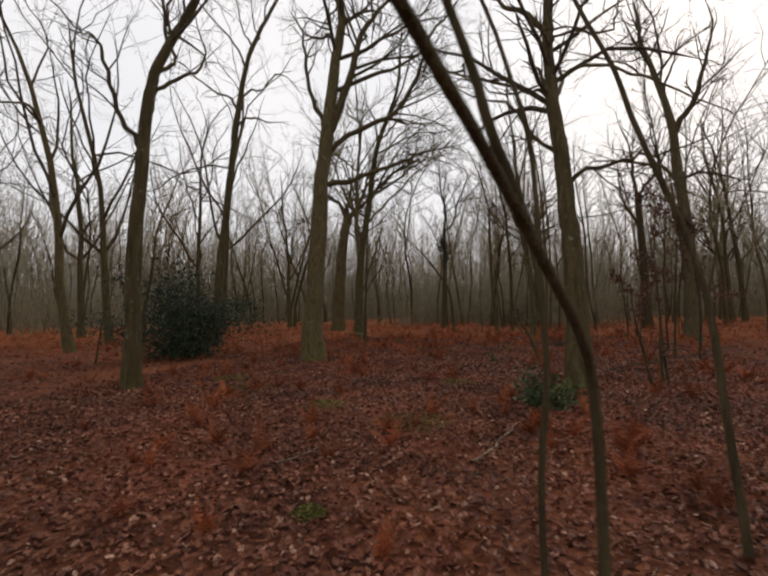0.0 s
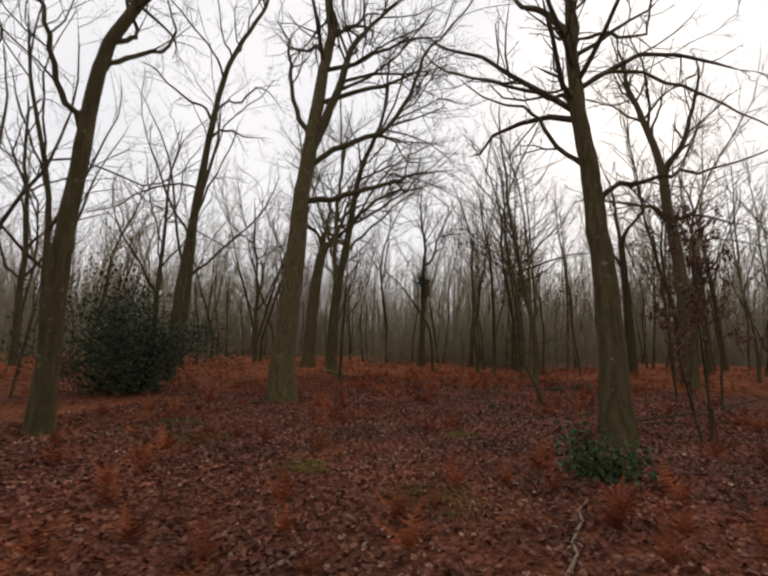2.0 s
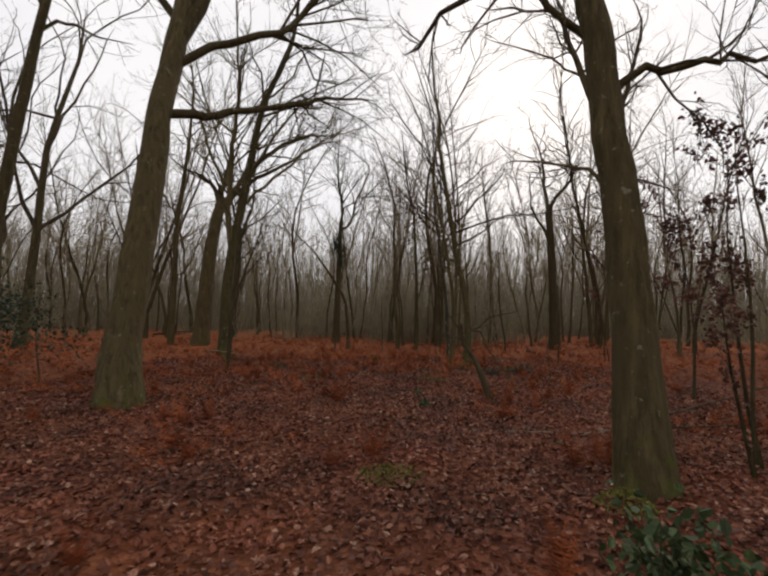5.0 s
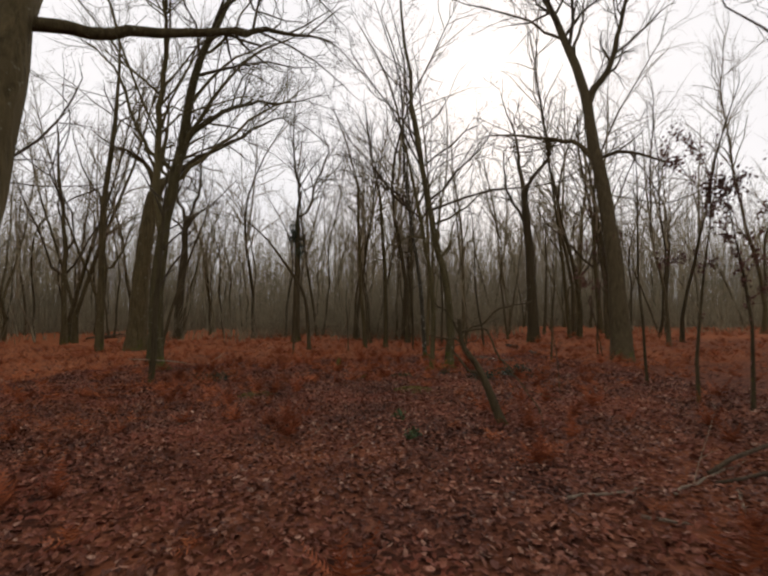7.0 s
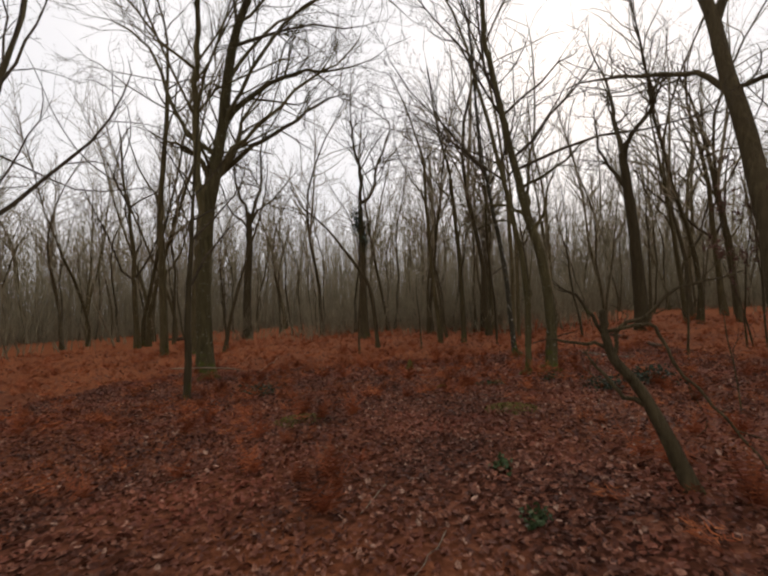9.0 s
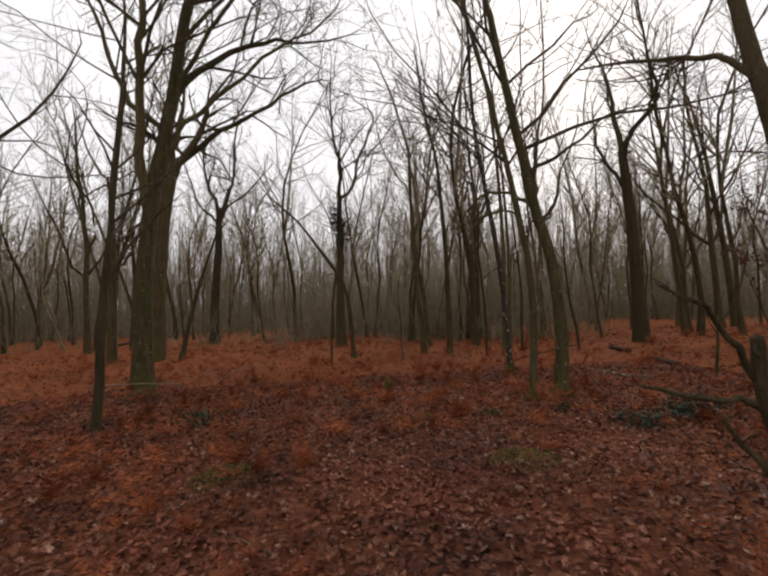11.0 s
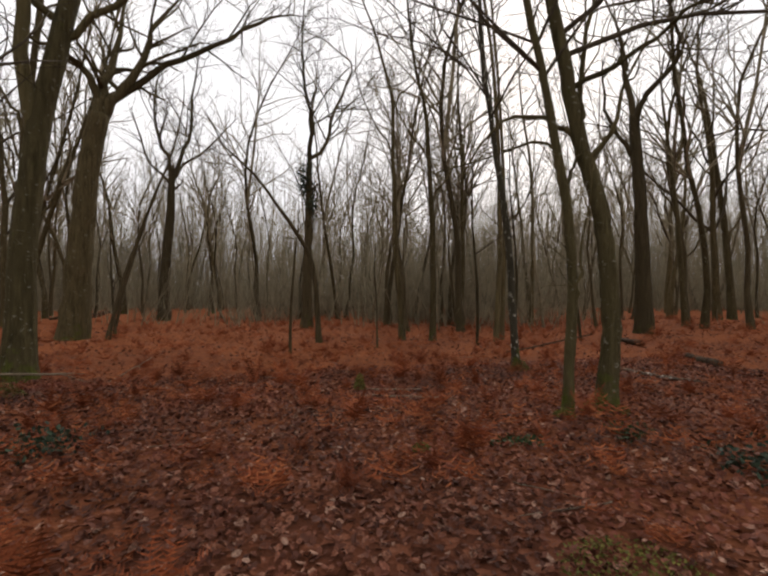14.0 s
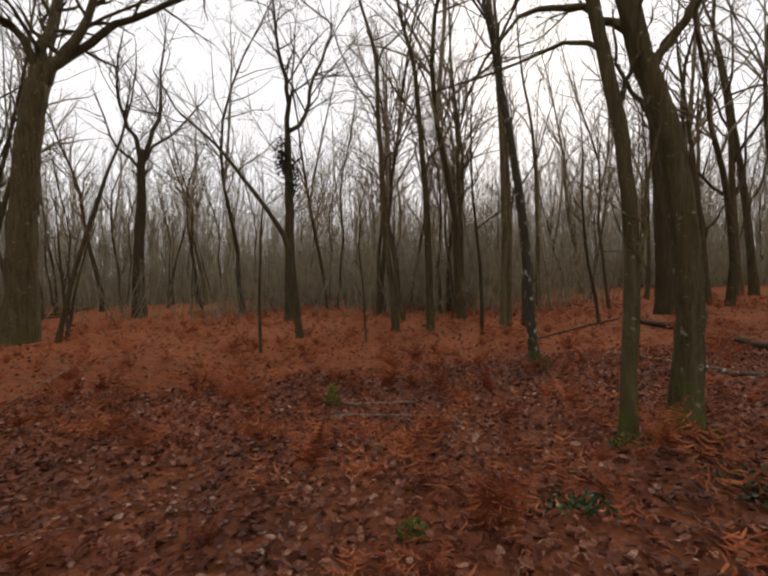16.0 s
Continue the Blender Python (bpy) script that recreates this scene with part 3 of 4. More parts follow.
# ---- more of the wood ----
def wood_variant(seed, height, girth, spread, lean, mat):
    """A slender bare tree at the origin, as (trunk mesh, crown mesh)."""
    rng = np.random.default_rng(seed)
    tr = wander(rng, (0, 0, -0.2), (lean, lean * 0.4, 1), height, 11, 0.12, 0.09)
    rad = np.linspace(girth / 2, 0.012, len(tr))
    rad[0] *= 1.5
    a = Tubes(); a.add(tr, rad, 6)
    b = Tubes()
    sprout(b, rng, tr, girth / 2, [(2.0, 0.27, spread, 4, 4), (1.7, 0.38, 0.6, 2, 3), (2.6, 0.42, 0.6, 1, 3)], 0, 0.3)
    if seed % 2:
        fork = wander(rng, tr[4], (rng.uniform(-0.24, 0.24), rng.uniform(-0.24, 0.24), 1), height * 0.5, 6, 0.08, 0.05)
        b.add(fork, np.linspace(girth * 0.35, 0.012, len(fork)), 5)
        sprout(b, rng, fork, girth * 0.3, [(2.0, 0.35, spread, 3, 4), (1.6, 0.4, 0.6, 2, 3), (2.0, 0.4, 0.6, 1, 3)], 0, 0.2)
    return a.mesh("trunk", mat), b.mesh("crown", HAZED_BARK)


def wood_tree(meshes, label):
    root = tagged(new("bare_tree"), label, "tree", "bare trees of the wood")
    for nm, me in zip(("trunk", "crown"), meshes):
        part(nm, me, None, root)
    return root


rng = np.random.default_rng(11)
KINDS = [
    (1, 18.0, 0.24, 0.5, 0.03, DARK, "tall slender bare tree, dark and straight"),
    (2, 21.0, 0.30, 0.45, -0.04, OAK, "tall grey-brown bare tree with steep twigs"),
    (3, 15.0, 0.20, 0.6, 0.04, DARK, "forked bare coppice tree leaning a little"),
    (4, 22.0, 0.40, 0.6, 0.0, OAK, "stout bare tree with an open crown"),
    (5, 17.0, 0.18, 0.4, -0.04, DARK, "thin forked bare tree among others"),
    (6, 12.0, 0.13, 0.5, 0.05, HAZED_BARK, "thin bare pole tree of the thicket"),
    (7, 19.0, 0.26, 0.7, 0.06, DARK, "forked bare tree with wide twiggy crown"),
    (8, 14.0, 0.15, 0.55, -0.03, HAZED_BARK, "slim bare young tree of the thicket"),
]
WIDE = [(9, 14.0, 0.27, 0.05, "spreading bare oak with crooked limbs"), (10, 16.0, 0.31, -0.05, "broad bare oak with a wide twiggy crown")]


def wide_variant(seed, height, girth, lean):
    """An oak with a short bole, crooked rising limbs and a broad crown, as (trunk mesh, crown mesh)."""
    rr = np.random.default_rng(seed)
    tr = wander(rr, (0, 0, -0.2), (lean, -lean, 1), height * 0.8, 10, 0.1, 0.07)
    rad = np.linspace(girth / 2, 0.03, len(tr)); rad[0] *= 1.4
    a = Tubes(); a.add(tr, rad, 9)
    b = Tubes()
    for k in range(9):
        i = 3 + (k * 7) // 9
        ang = k * 2.4 + rr.uniform(-0.4, 0.4)
        up = rr.uniform(0.7, 1.5)
        d = np.array([math.cos(ang), math.sin(ang), up]); d /= np.linalg.norm(d)
        q = wander(rr, tr[i], d, height * rr.uniform(0.3, 0.48), 8, 0.2, 0.06)
        b.add(q, np.linspace(rad[i] * 0.55, 0.012, len(q)), 6)
        sprout(b, rr, q, rad[i] * 0.5, [(1.5, 0.42, 0.75, 4, 4), (2.0, 0.4, 0.7, 3, 3), (2.6, 0.42, 0.6, 1, 3)], 0, 0.25)
    return a.mesh("trunk", OAK), b.mesh("crown", TWIG)


TREES = [wood_tree(wood_variant(s, h, g, sp, ln, mt), lb) for s, h, g, sp, ln, mt, lb in KINDS] + [wood_tree(wide_variant(s, h, g, ln), lb) for s, h, g, ln, lb in WIDE]
HEROES = [(-5.1, 9.4), (-7, 19.2), (-2.2, 13.8), (3.6, 8.8), (12.7, 19.4), (-1.0, 22.9), (-3.1, 30.9), (4.6, 33.6), (-3, 43), (7.3, 22.1), (6.3, 18.7), (15.9, 28), (6.9, 28.4), (7.7, 27.6), (11.1, 33), (14.5, 32.5), (19.7, 29.5), (24.6, 31.4), (9.3, 26.8), (9.9, 27.3), (-5, 31), (2, 28.2), (0.5, 27), (3, 30), (1, 31), (2.2, 26), (-1.2, 27.5)]
LINE = np.array([(0, 0), (0, 4), (0.7, 8), (2, 12), (3.2, 16)])


def clear_of_walk(x, y, room):
    return min(np.hypot(LINE[:, 0] - x, LINE[:, 1] - y)) > room


def scatter(count, near, far, lo, hi, gap, seed):
    """Places around the walk, by heading (degrees from straight ahead) and distance from its middle."""
    r = np.random.default_rng(seed)
    out = []
    tries = 0
    while len(out) < count and tries < count * 60:
        tries += 1
        a = radians(r.uniform(lo, hi))
        d = math.sqrt(r.uniform(near * near, far * far))
        x, y = 2 + d * math.sin(a), 10 + d * math.cos(a)
        if all((x - q[0]) ** 2 + (y - q[1]) ** 2 > gap * gap for q in out) and all(math.hypot(x - q[0], y - q[1]) > 1.6 for q in HEROES) and clear_of_walk(x, y, 9) and not (-2.5 < x < 6 and 20 < y < 36):
            out.append((x, y))
    return out


used = set()


def put(kind, x, y, size, turn):
    m = pose(x, y, float(hill(x, y)) * math.exp(-((x - 2) ** 2 + (y - 12) ** 2) / 1800), 0, 0, turn) @ Matrix.Diagonal((size, size, size, 1))
    if kind not in used:
        used.add(kind)
        TREES[kind].matrix_basis = m
        return
    ob = copy_thing(TREES[kind], pose(x, y, 0))
    ob.matrix_basis = m


MIDDLE = [(-25.4, 38.5), (-9.0, 44.1), (-17.7, 26.8), (-27.9, 34.2), (-6.3, 38.9), (-7.9, 38.6), (2.5, 39.5), (21.4, 34.0), (41.1, 37.6), (-7.4, 38.0), (9.9, 30.3), (8.3, 34.4), (11.2, 33.2), (17.1, 36.8), (21.2, 30.7), (6.9, 40.3), (16.5, 30.9), (19.4, 28.4), (20.5, 27.4)]
for k, (x, y) in enumerate(MIDDLE):
    put((4, 1, 6, 0)[k % 4], x, y, rng.uniform(0.75, 1.0), rng.uniform(0, 360))
HEROES += MIDDLE + [(13.2, 28.4), (12, 26), (14.5, 30.5), (11.5, 29)]
for k, (x, y) in enumerate([(-17.7, 26.8), (-12.8, 21.5), (-17.5, 17.5), (-9.8, 27.5), (-21, 22), (-12, 17.6), (16.5, 15.5), (24, 31.5), (28, 38), (-13.5, 33), (-7.5, 36.5), (-26, 29)]):
    put(8 + k % 2, x, y, rng.uniform(1.15, 1.45), rng.uniform(0, 360))
    HEROES.append((x, y))
stand = np.random.default_rng(15)
for _ in range(22):
    x, y = stand.uniform(6, 30), stand.uniform(31, 52)
    put(int(stand.choice([0, 4, 5, 7])), x, y, stand.uniform(0.6, 0.85), stand.uniform(0, 360))
    HEROES.append((x, y))
for _ in range(9):
    x, y = stand.uniform(8, 13), stand.uniform(29.5, 37)
    put(int(stand.choice([0, 4, 6])), x, y, stand.uniform(0.6, 0.78), stand.uniform(0, 360))
    HEROES.append((x, y))
for _ in range(26):
    x, y = stand.uniform(-28, 1), stand.uniform(37, 55)
    put(int(stand.choice([0, 1, 4, 6])), x, y, stand.uniform(0.6, 0.8), stand.uniform(0, 360))
    HEROES.append((x, y))
for spot in scatter(58, 20, 46, -72, 72, 1.7, 5):
    put(int(rng.integers(0, 8)), *spot, rng.uniform(0.55, 0.82), rng.uniform(0, 360))
for spot in scatter(125, 40, 72, -62, 64, 2.0, 6):
    put(int(rng.integers(0, 8)), *spot, rng.uniform(0.7, 0.95), rng.uniform(0, 360))
for spot in scatter(24, 14, 45, 75, 285, 3.0, 7):
    put(int(rng.integers(0, 8)), *spot, rng.uniform(0.9, 1.2), rng.uniform(0, 360))


# ---- thicket ----
def thicket_mesh(seed, height, width, stems):
    r = np.random.default_rng(seed)
    tb = Tubes()
    for _ in range(stems):
        p = (r.normal(0, width), r.normal(0, width), -0.1)
        q = wander(r, p, (r.normal(0, 0.25), r.normal(0, 0.25), 1), height * r.uniform(0.5, 1.15), 4, 0.1, 0.05)
        tb.add(q, np.linspace(r.uniform(0.012, 0.028), 0.006, len(q)), 3)
        sprout(tb, r, q, 0.016, [(2.0, 0.35, 0.6, 2, 3), (2.0, 0.4, 0.6, 1, 3)], 0, 0.1)
    return tb.mesh("stems", HAZED_BARK)


SHRUBS = []
for s, hgt, wid, cnt in ((21, 4.2, 1.0, 20), (22, 3.0, 1.2, 22), (23, 5.6, 1.2, 20), (24, 2.2, 1.0, 22)):
    ob = tagged(new("thicket_shrub", thicket_mesh(s, hgt, wid, cnt)), "leafless brown thicket of thin twiggy stems", "shrub", "thicket under the trees")
    SHRUBS.append(ob)
spots = scatter(115, 28, 58, -66, 68, 0.9, 8) + [(stand.uniform(1, 10), stand.uniform(36, 46)) for _ in range(18)] + [(stand.uniform(9, 15), stand.uniform(30, 36)) for _ in range(9)] + [(stand.uniform(9, 20), stand.uniform(34, 47)) for _ in range(30)]
for i, (x, y) in enumerate(spots):
    k = int(rng.integers(0, 4))
    ob = SHRUBS[k].copy()
    scene.collection.objects.link(ob)
    ob.matrix_basis = pose(x, y, 0, 0, 0, rng.uniform(0, 360)) @ Matrix.Diagonal((1.15, 1.15, rng.uniform(0.8, 1.2), 1))
for k, (x, y) in enumerate([(-14, 34), (20, 38), (9, 44), (-8, 50)]):
    SHRUBS[k].matrix_basis = pose(x, y, 0)


def hazed_far_wood():
    """The wood beyond: thousands of slim stems and saplings, thick low down and thinning upwards."""
    r = np.random.default_rng(31)
    n = 48000
    ahead = r.uniform(0, 1, n) < 0.78
    a = np.where(ahead, np.radians(r.uniform(-68, 70, n)), r.uniform(0, 2 * math.pi, n))
    d = r.uniform(48, 100, n)
    tall = np.where(r.uniform(0, 1, n) < 0.1, r.uniform(7, 17, n), r.gamma(2.6, 1.5, n) + 0.6)
    wid = 0.012 + 0.0035 * tall * r.uniform(0.5, 1.3, n)
    x, y = 2 + d * np.sin(a), 10 + d * np.cos(a)
    slant = np.where(tall < 6.5, 0.34, 0.1)
    lx, ly = r.normal(0, 1, n) * slant * tall, r.normal(0, 1, n) * slant * tall
    t0 = r.uniform(0, 6.28, n)
    rows = [np.stack([x + wid * np.cos(t0 + k), y + wid * np.sin(t0 + k), np.full(n, -0.4)], 1) for k in (0, 2.09, 4.19)]
    rows.append(np.stack([x + lx, y + ly, tall], 1))
    v = np.stack(rows, 1).reshape(-1, 3)
    # branchlets on the tall stems
    big = np.repeat(np.flatnonzero(tall > 8.5), 11)
    k = len(big)
    s = r.uniform(0.3, 0.98, k)
    base = np.stack([x[big] + lx[big] * s, y[big] + ly[big] * s, tall[big] * s], 1)
    turn = r.uniform(0, 6.28, k)
    reach = tall[big] * r.uniform(0.08, 0.24, k) * (1.25 - s)
    out = np.stack([np.cos(turn) * reach, np.sin(turn) * reach, reach * r.uniform(0.6, 2.2, k)], 1)
    w = 0.014 + 0.02 * r.uniform(0, 1, k) * (1.2 - s)
    tri = [base + np.stack([w * np.cos(q) * 1.0, w * np.sin(q), np.full(k, 0.03) * (q > 1)], 1) for q in (0, 2.09, 4.19)]
    v = np.concatenate([v, np.stack(tri + [base + out], 1).reshape(-1, 3)])
    n += k
    o = (np.arange(n) * 4)[:, None]
    f = np.concatenate([o + np.array([[0, 1, 3]]), o + np.array([[1, 2, 3]]), o + np.array([[2, 0, 3]])])
    me = build_mesh("hazed_far_wood", v.tolist(), f.tolist())
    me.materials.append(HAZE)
    return tagged(new("hazed_far_wood", me), "distant brown wall of bare woodland stems", "woodland", kind="stuff")


hazed_far_wood()


# ---- leaves ----
def leaf_cloud(centres, ways, normals, size, fold, wide=0.32):
    """Folded leaves: two wings on a midrib, as vertices and faces."""
    n = len(centres)
    side = np.cross(normals, ways)
    size = size[:, None]
    def at(u, w, h):
        return centres + ways * (u * size) + side * (w * size) + normals * (h * size * fold[:, None])
    pts = [at(-0.5, 0, 0), at(0.5, 0, 0), at(-0.18, wide, 1), at(0.25, wide * 0.8, 1), at(-0.18, -wide, 1), at(0.25, -wide * 0.8, 1)]
    v = np.stack(pts, 1).reshape(-1, 3)
    o = (np.arange(n) * 6)[:, None]
    f = np.concatenate([o + np.array([[0, 1, 3, 2]]), o + np.array([[0, 4, 5, 1]])])
    return v, f


def unit(a):
    return a / (np.linalg.norm(a, axis=1)[:, None] + 1e-9)


def fallen_leaves(count, box, seed, name, lo=0.045, hi=0.095):
    r = np.random.default_rng(seed)
    x0, x1, y0, y1 = box
    x, y = r.uniform(x0, x1, count), r.uniform(y0, y1, count)
    x = x + 0.2 * y
    nrm = unit(np.stack([r.normal(0, 0.5, count), r.normal(0, 0.5, count), np.ones(count)], 1))
    a = r.uniform(0, 2 * math.pi, count)
    w = np.stack([np.cos(a), np.sin(a), np.zeros(count)], 1)
    w = unit(w - nrm * np.sum(w * nrm, 1)[:, None])
    z = hill(x, y) + r.uniform(0.005, 0.05, count)
    v, f = leaf_cloud(np.stack([x, y, z], 1), w, nrm, r.uniform(lo, hi, count), r.normal(0.05, 0.16, count))
    me = build_mesh(name, v.tolist(), f.tolist())
    me.materials.append(LITTER)
    return tagged(new(name, me), "carpet of curled wet brown oak and chestnut leaves", "fallen leaves", kind="stuff")


fallen_leaves(155000, (-8.0, 7.5, 0.3, 23), 41, "leaf_litter", 0.030, 0.074)
fallen_leaves(30000, (-22, 17, 2, 36), 42, "leaf_litter_beyond", 0.05, 0.09)


# ---- bracken ----
def bracken_mesh(seed, fronds, length, pairs, stemmed=True):
    r = np.random.default_rng(seed)
    v, f, n = [], [], 0
    tb = Tubes()
    for _ in range(fronds):
        a = r.uniform(0, 2 * math.pi)
        q = wander(r, (r.normal(0, 0.05), r.normal(0, 0.05), 0), (math.cos(a) * 0.9, math.sin(a) * 0.9, r.uniform(0.8, 2.8)), length * r.uniform(0.6, 1.2), 6, 0.15, -0.16)
        q[:, 2] = np.maximum(q[:, 2], 0.03)
        if stemmed:
            tb.add(q, np.linspace(0.005, 0.002, len(q)), 3)
        for i in range(pairs):
            s = 0.25 + 0.73 * i / pairs
            k = min(int(s * 6), 5)
            p = q[k] + (q[k + 1] - q[k]) * (s * 6 - k)
            d = q[k + 1] - q[k]; d /= np.linalg.norm(d) + 1e-9
            sd = np.cross(d, (0, 0, 1.0)); sd /= np.linalg.norm(sd) + 1e-9
            L = length * 0.26 * (1.05 - s) * r.uniform(0.7, 1.3)
            for sg in (-1, 1):
                out = sd * sg + d * 0.45 + np.array([0, 0, r.uniform(-0.5, 0.3)])
                t = p + out * L
                wv = d * L * 0.075
                v += [p - wv, p + wv, t + np.array([0, 0, r.uniform(-0.02, 0.02)]), p + out * L * 0.55 - wv * 1.4]
                f.append((n, n + 1, n + 2, n + 3)); n += 4
    if stemmed:
        tv = np.concatenate(tb.v)
        f += [[i + n for i in q] for q in tb.f]
        v += list(tv)
    me = build_mesh("bracken", [tuple(p) for p in v], f)
    me.materials.append(BRACKEN)
    return me


def frond_mesh(seed, length, pairs):
    """One withered frond: an arching midrib with paired leaflets, all joined."""
    rr = np.random.default_rng(seed)
    q = wander(rr, (0, 0, 0), (0.7, 0, rr.uniform(0.8, 2.8)), length, 6, 0.16, -0.15)
    q[:, 2] = np.maximum(q[:, 2], 0.03)
    n = 2 * pairs + 4
    s = np.linspace(0, 6, n)
    mid = np.stack([np.interp(s, np.arange(7), q[:, i]) for i in range(3)], 1)
    v, f = [], []
    for i in range(n):
        w = 0.004 * (1 - i / n) + 0.001
        v += [tuple(mid[i] + (0, w, 0)), tuple(mid[i] - (0, w, 0))]
    for i in range(n - 1):
        f.append((2 * i, 2 * i + 1, 2 * i + 3, 2 * i + 2))
        if i < 4 or i % 2:
            continue
        along = mid[i + 1] - mid[i]; along /= np.linalg.norm(along) + 1e-9
        L = length * 0.3 * (1.05 - i / n) * rr.uniform(0.65, 1.3)
        for k, sg in ((0, 1), (1, -1)):
            out = along * 0.45 + np.array([0, sg, rr.uniform(-0.5, 0.3)])
            base = mid[i] + out * L * 0.5
            v += [tuple(base + along * L * 0.06), tuple(mid[i] + out * L + (0, 0, rr.uniform(-0.02, 0.02))), tuple(base - along * L * 0.06)]
            m = len(v) - 3
            f.append((2 * i + k, m + 2, m + 1, m, 2 * i + 2 + k))
    me = build_mesh("frond", v, f)
    me.materials.append(FROND)
    return me


FRONDS = [frond_mesh(51 + k, 0.34 + 0.035 * k, 12 + k % 3) for k in range(9)]


def bracken(x, y, count, size, turn, rr):
    """A clump of withered fronds, each its own part."""
    root = new("bracken_clump")
    root.matrix_basis = pose(x, y, float(hill(x, y)), 0, 0, turn) @ Matrix.Diagonal((size, size, size, 1))
    tagged(root, "collapsed rust-orange clump of dead bracken", "bracken", "bracken clumps on the litter")
    for k in range(count):
        f = part("frond", FRONDS[int(rr.integers(0, 9))], None, root)
        f.matrix_basis = pose(0, 0, 0, 0, 0, 360 * k / count + rr.uniform(-30, 30))
    return root


r = np.random.default_rng(61)
done = 0
while done < 290:
    y = 2 + 26 * r.uniform(0, 1) ** 1.3
    x = r.normal(0.2 * y, 5.5)
    if clear_of_walk(x, y, 1.1) and math.sin(1.7 * x + 0.8 * y) + math.sin(0.9 * x - 1.3 * y + 2) > r.uniform(-1.2, 0.6):
        bracken(x, y, int(r.integers(5, 10)), r.uniform(0.45, 0.9), r.uniform(0, 360), r)
        done += 1


def bracken_field():
    """The rusty bracken cover farther in, too many fronds to count."""
    rr = np.random.default_rng(62)
    low = []
    for s in (71, 72, 73):
        me = bracken_mesh(s, 8, 0.42, 6, False)
        co = np.array([p.co[:] for p in me.vertices]); fc = np.array([list(p.vertices) for p in me.polygons])
        bpy.data.meshes.remove(me)
        low.append((co, fc))
    V, F, n = [], [], 0
    for x, y in scatter_field(rr, 2300):
        co, fc = low[int(rr.integers(0, 3))]
        a, s = rr.uniform(0, 6.28), rr.uniform(0.45, 0.95) * (1.35 if y > 17 else 1.0)
        c, sn = math.cos(a) * s, math.sin(a) * s
        V.append(np.stack([co[:, 0] * c - co[:, 1] * sn + x, co[:, 0] * sn + co[:, 1] * c + y, co[:, 2] * s + float(hill(x, y))], 1))
        F.append(fc + n); n += len(co)
    me = build_mesh("bracken_field", np.concatenate(V).tolist(), np.concatenate(F).tolist())
    me.materials.append(BRACKEN)
    return tagged(new("bracken_field", me), "rust-orange dead bracken covering the woodland floor", "bracken", kind="stuff")


def scatter_field(rr, count):
    out = []
    while len(out) < count:
        a = radians(rr.uniform(-66, 66)); d = rr.uniform(4, 34)
        x, y = 1 + d * math.sin(a), 6 + d * math.cos(a)
        if clear_of_walk(x, y, 1.6) and (y > 15 or len(out) % 3 == 0 and math.sin(1.7 * x + 0.8 * y) + math.sin(0.9 * x - 1.3 * y + 2) > rr.uniform(-0.8, 0.8)):
            out.append((x, y))
    return out


bracken_field()


# ---- bushes, moss and dead wood ----
def leafy_bush(name, x, y, wid, hgt, leaves, size, mat, label, category, seed, stems=14, loose=1.0, twigs=False):
    rr = np.random.default_rng(seed)
    root = thing(name, x, y, label, category)
    tips = []
    for _ in range(stems):
        tb = Tubes()
        d = (rr.normal(0, 0.14 if twigs else 0.62), rr.normal(0, 0.14 if twigs else 0.62), 1)
        q = wander(rr, (rr.normal(0, wid * 0.12), rr.normal(0, wid * 0.12), -0.03), unit(np.array([d]))[0], hgt * rr.uniform(0.45, 1.15), 6, 0.06 if twigs else 0.15, 0.06 if twigs else 0.0)
        tb.add(q, np.linspace(0.006 + 0.006 * hgt, 0.003, len(q)), 4)
        tips.append(q[1:])
        if twigs:
            sprout(tb, rr, q, 0.012, [(2.2, 0.3, 0.9, 3, 3), (3.0, 0.4, 0.8, 2, 3)], 0, 0.4)
            tips.append(np.concatenate(tb.v[2:]))
        part("stem", tb, DARK, root)
    q = np.concatenate(tips)
    c = q[rr.integers(0, len(q), leaves)] + rr.normal(0, 1, (leaves, 3)) * np.array([wid * 0.13, wid * 0.13, hgt * 0.08]) * loose
    c[:, 2] = np.abs(c[:, 2]) + 0.02
    w = unit(rr.normal(0, 1, (leaves, 3)))
    nn = unit(np.cross(w, rr.normal(0, 1, (leaves, 3))))
    v, f = leaf_cloud(c, w, nn, rr.uniform(0.6, 1.3, leaves) * size, rr.normal(0.1, 0.15, leaves))
    me = build_mesh("foliage", v.tolist(), f.tolist())
    me.materials.append(mat)
    part("foliage", me, mat, root)
    return root


leafy_bush("holly_bush", -6.5, 15.4, 2.5, 3.2, 16000, 0.075, HOLLY, "dense dark evergreen holly bush beneath bare trees", "bush", 81, 26)
leafy_bush("bramble", 2.40, 7.0, 0.85, 0.65, 800, 0.07, GREEN, "low green bramble sprouting from leaf litter", "bramble", 82)
leafy_bush("bramble", 7.5, 17.3, 1.3, 0.28, 380, 0.06, HOLLY, "flat dark green bramble patch on litter", "bramble", 83)
leafy_bush("bramble", 4.95, 18.35, 0.5, 0.14, 150, 0.045, GREEN, "small green sprig among fallen leaves", "bramble", 84, 8)
leafy_bush("bramble", 6.0, 18.1, 0.4, 0.14, 110, 0.045, GREEN, "small green sprig among fallen leaves", "bramble", 85, 8)
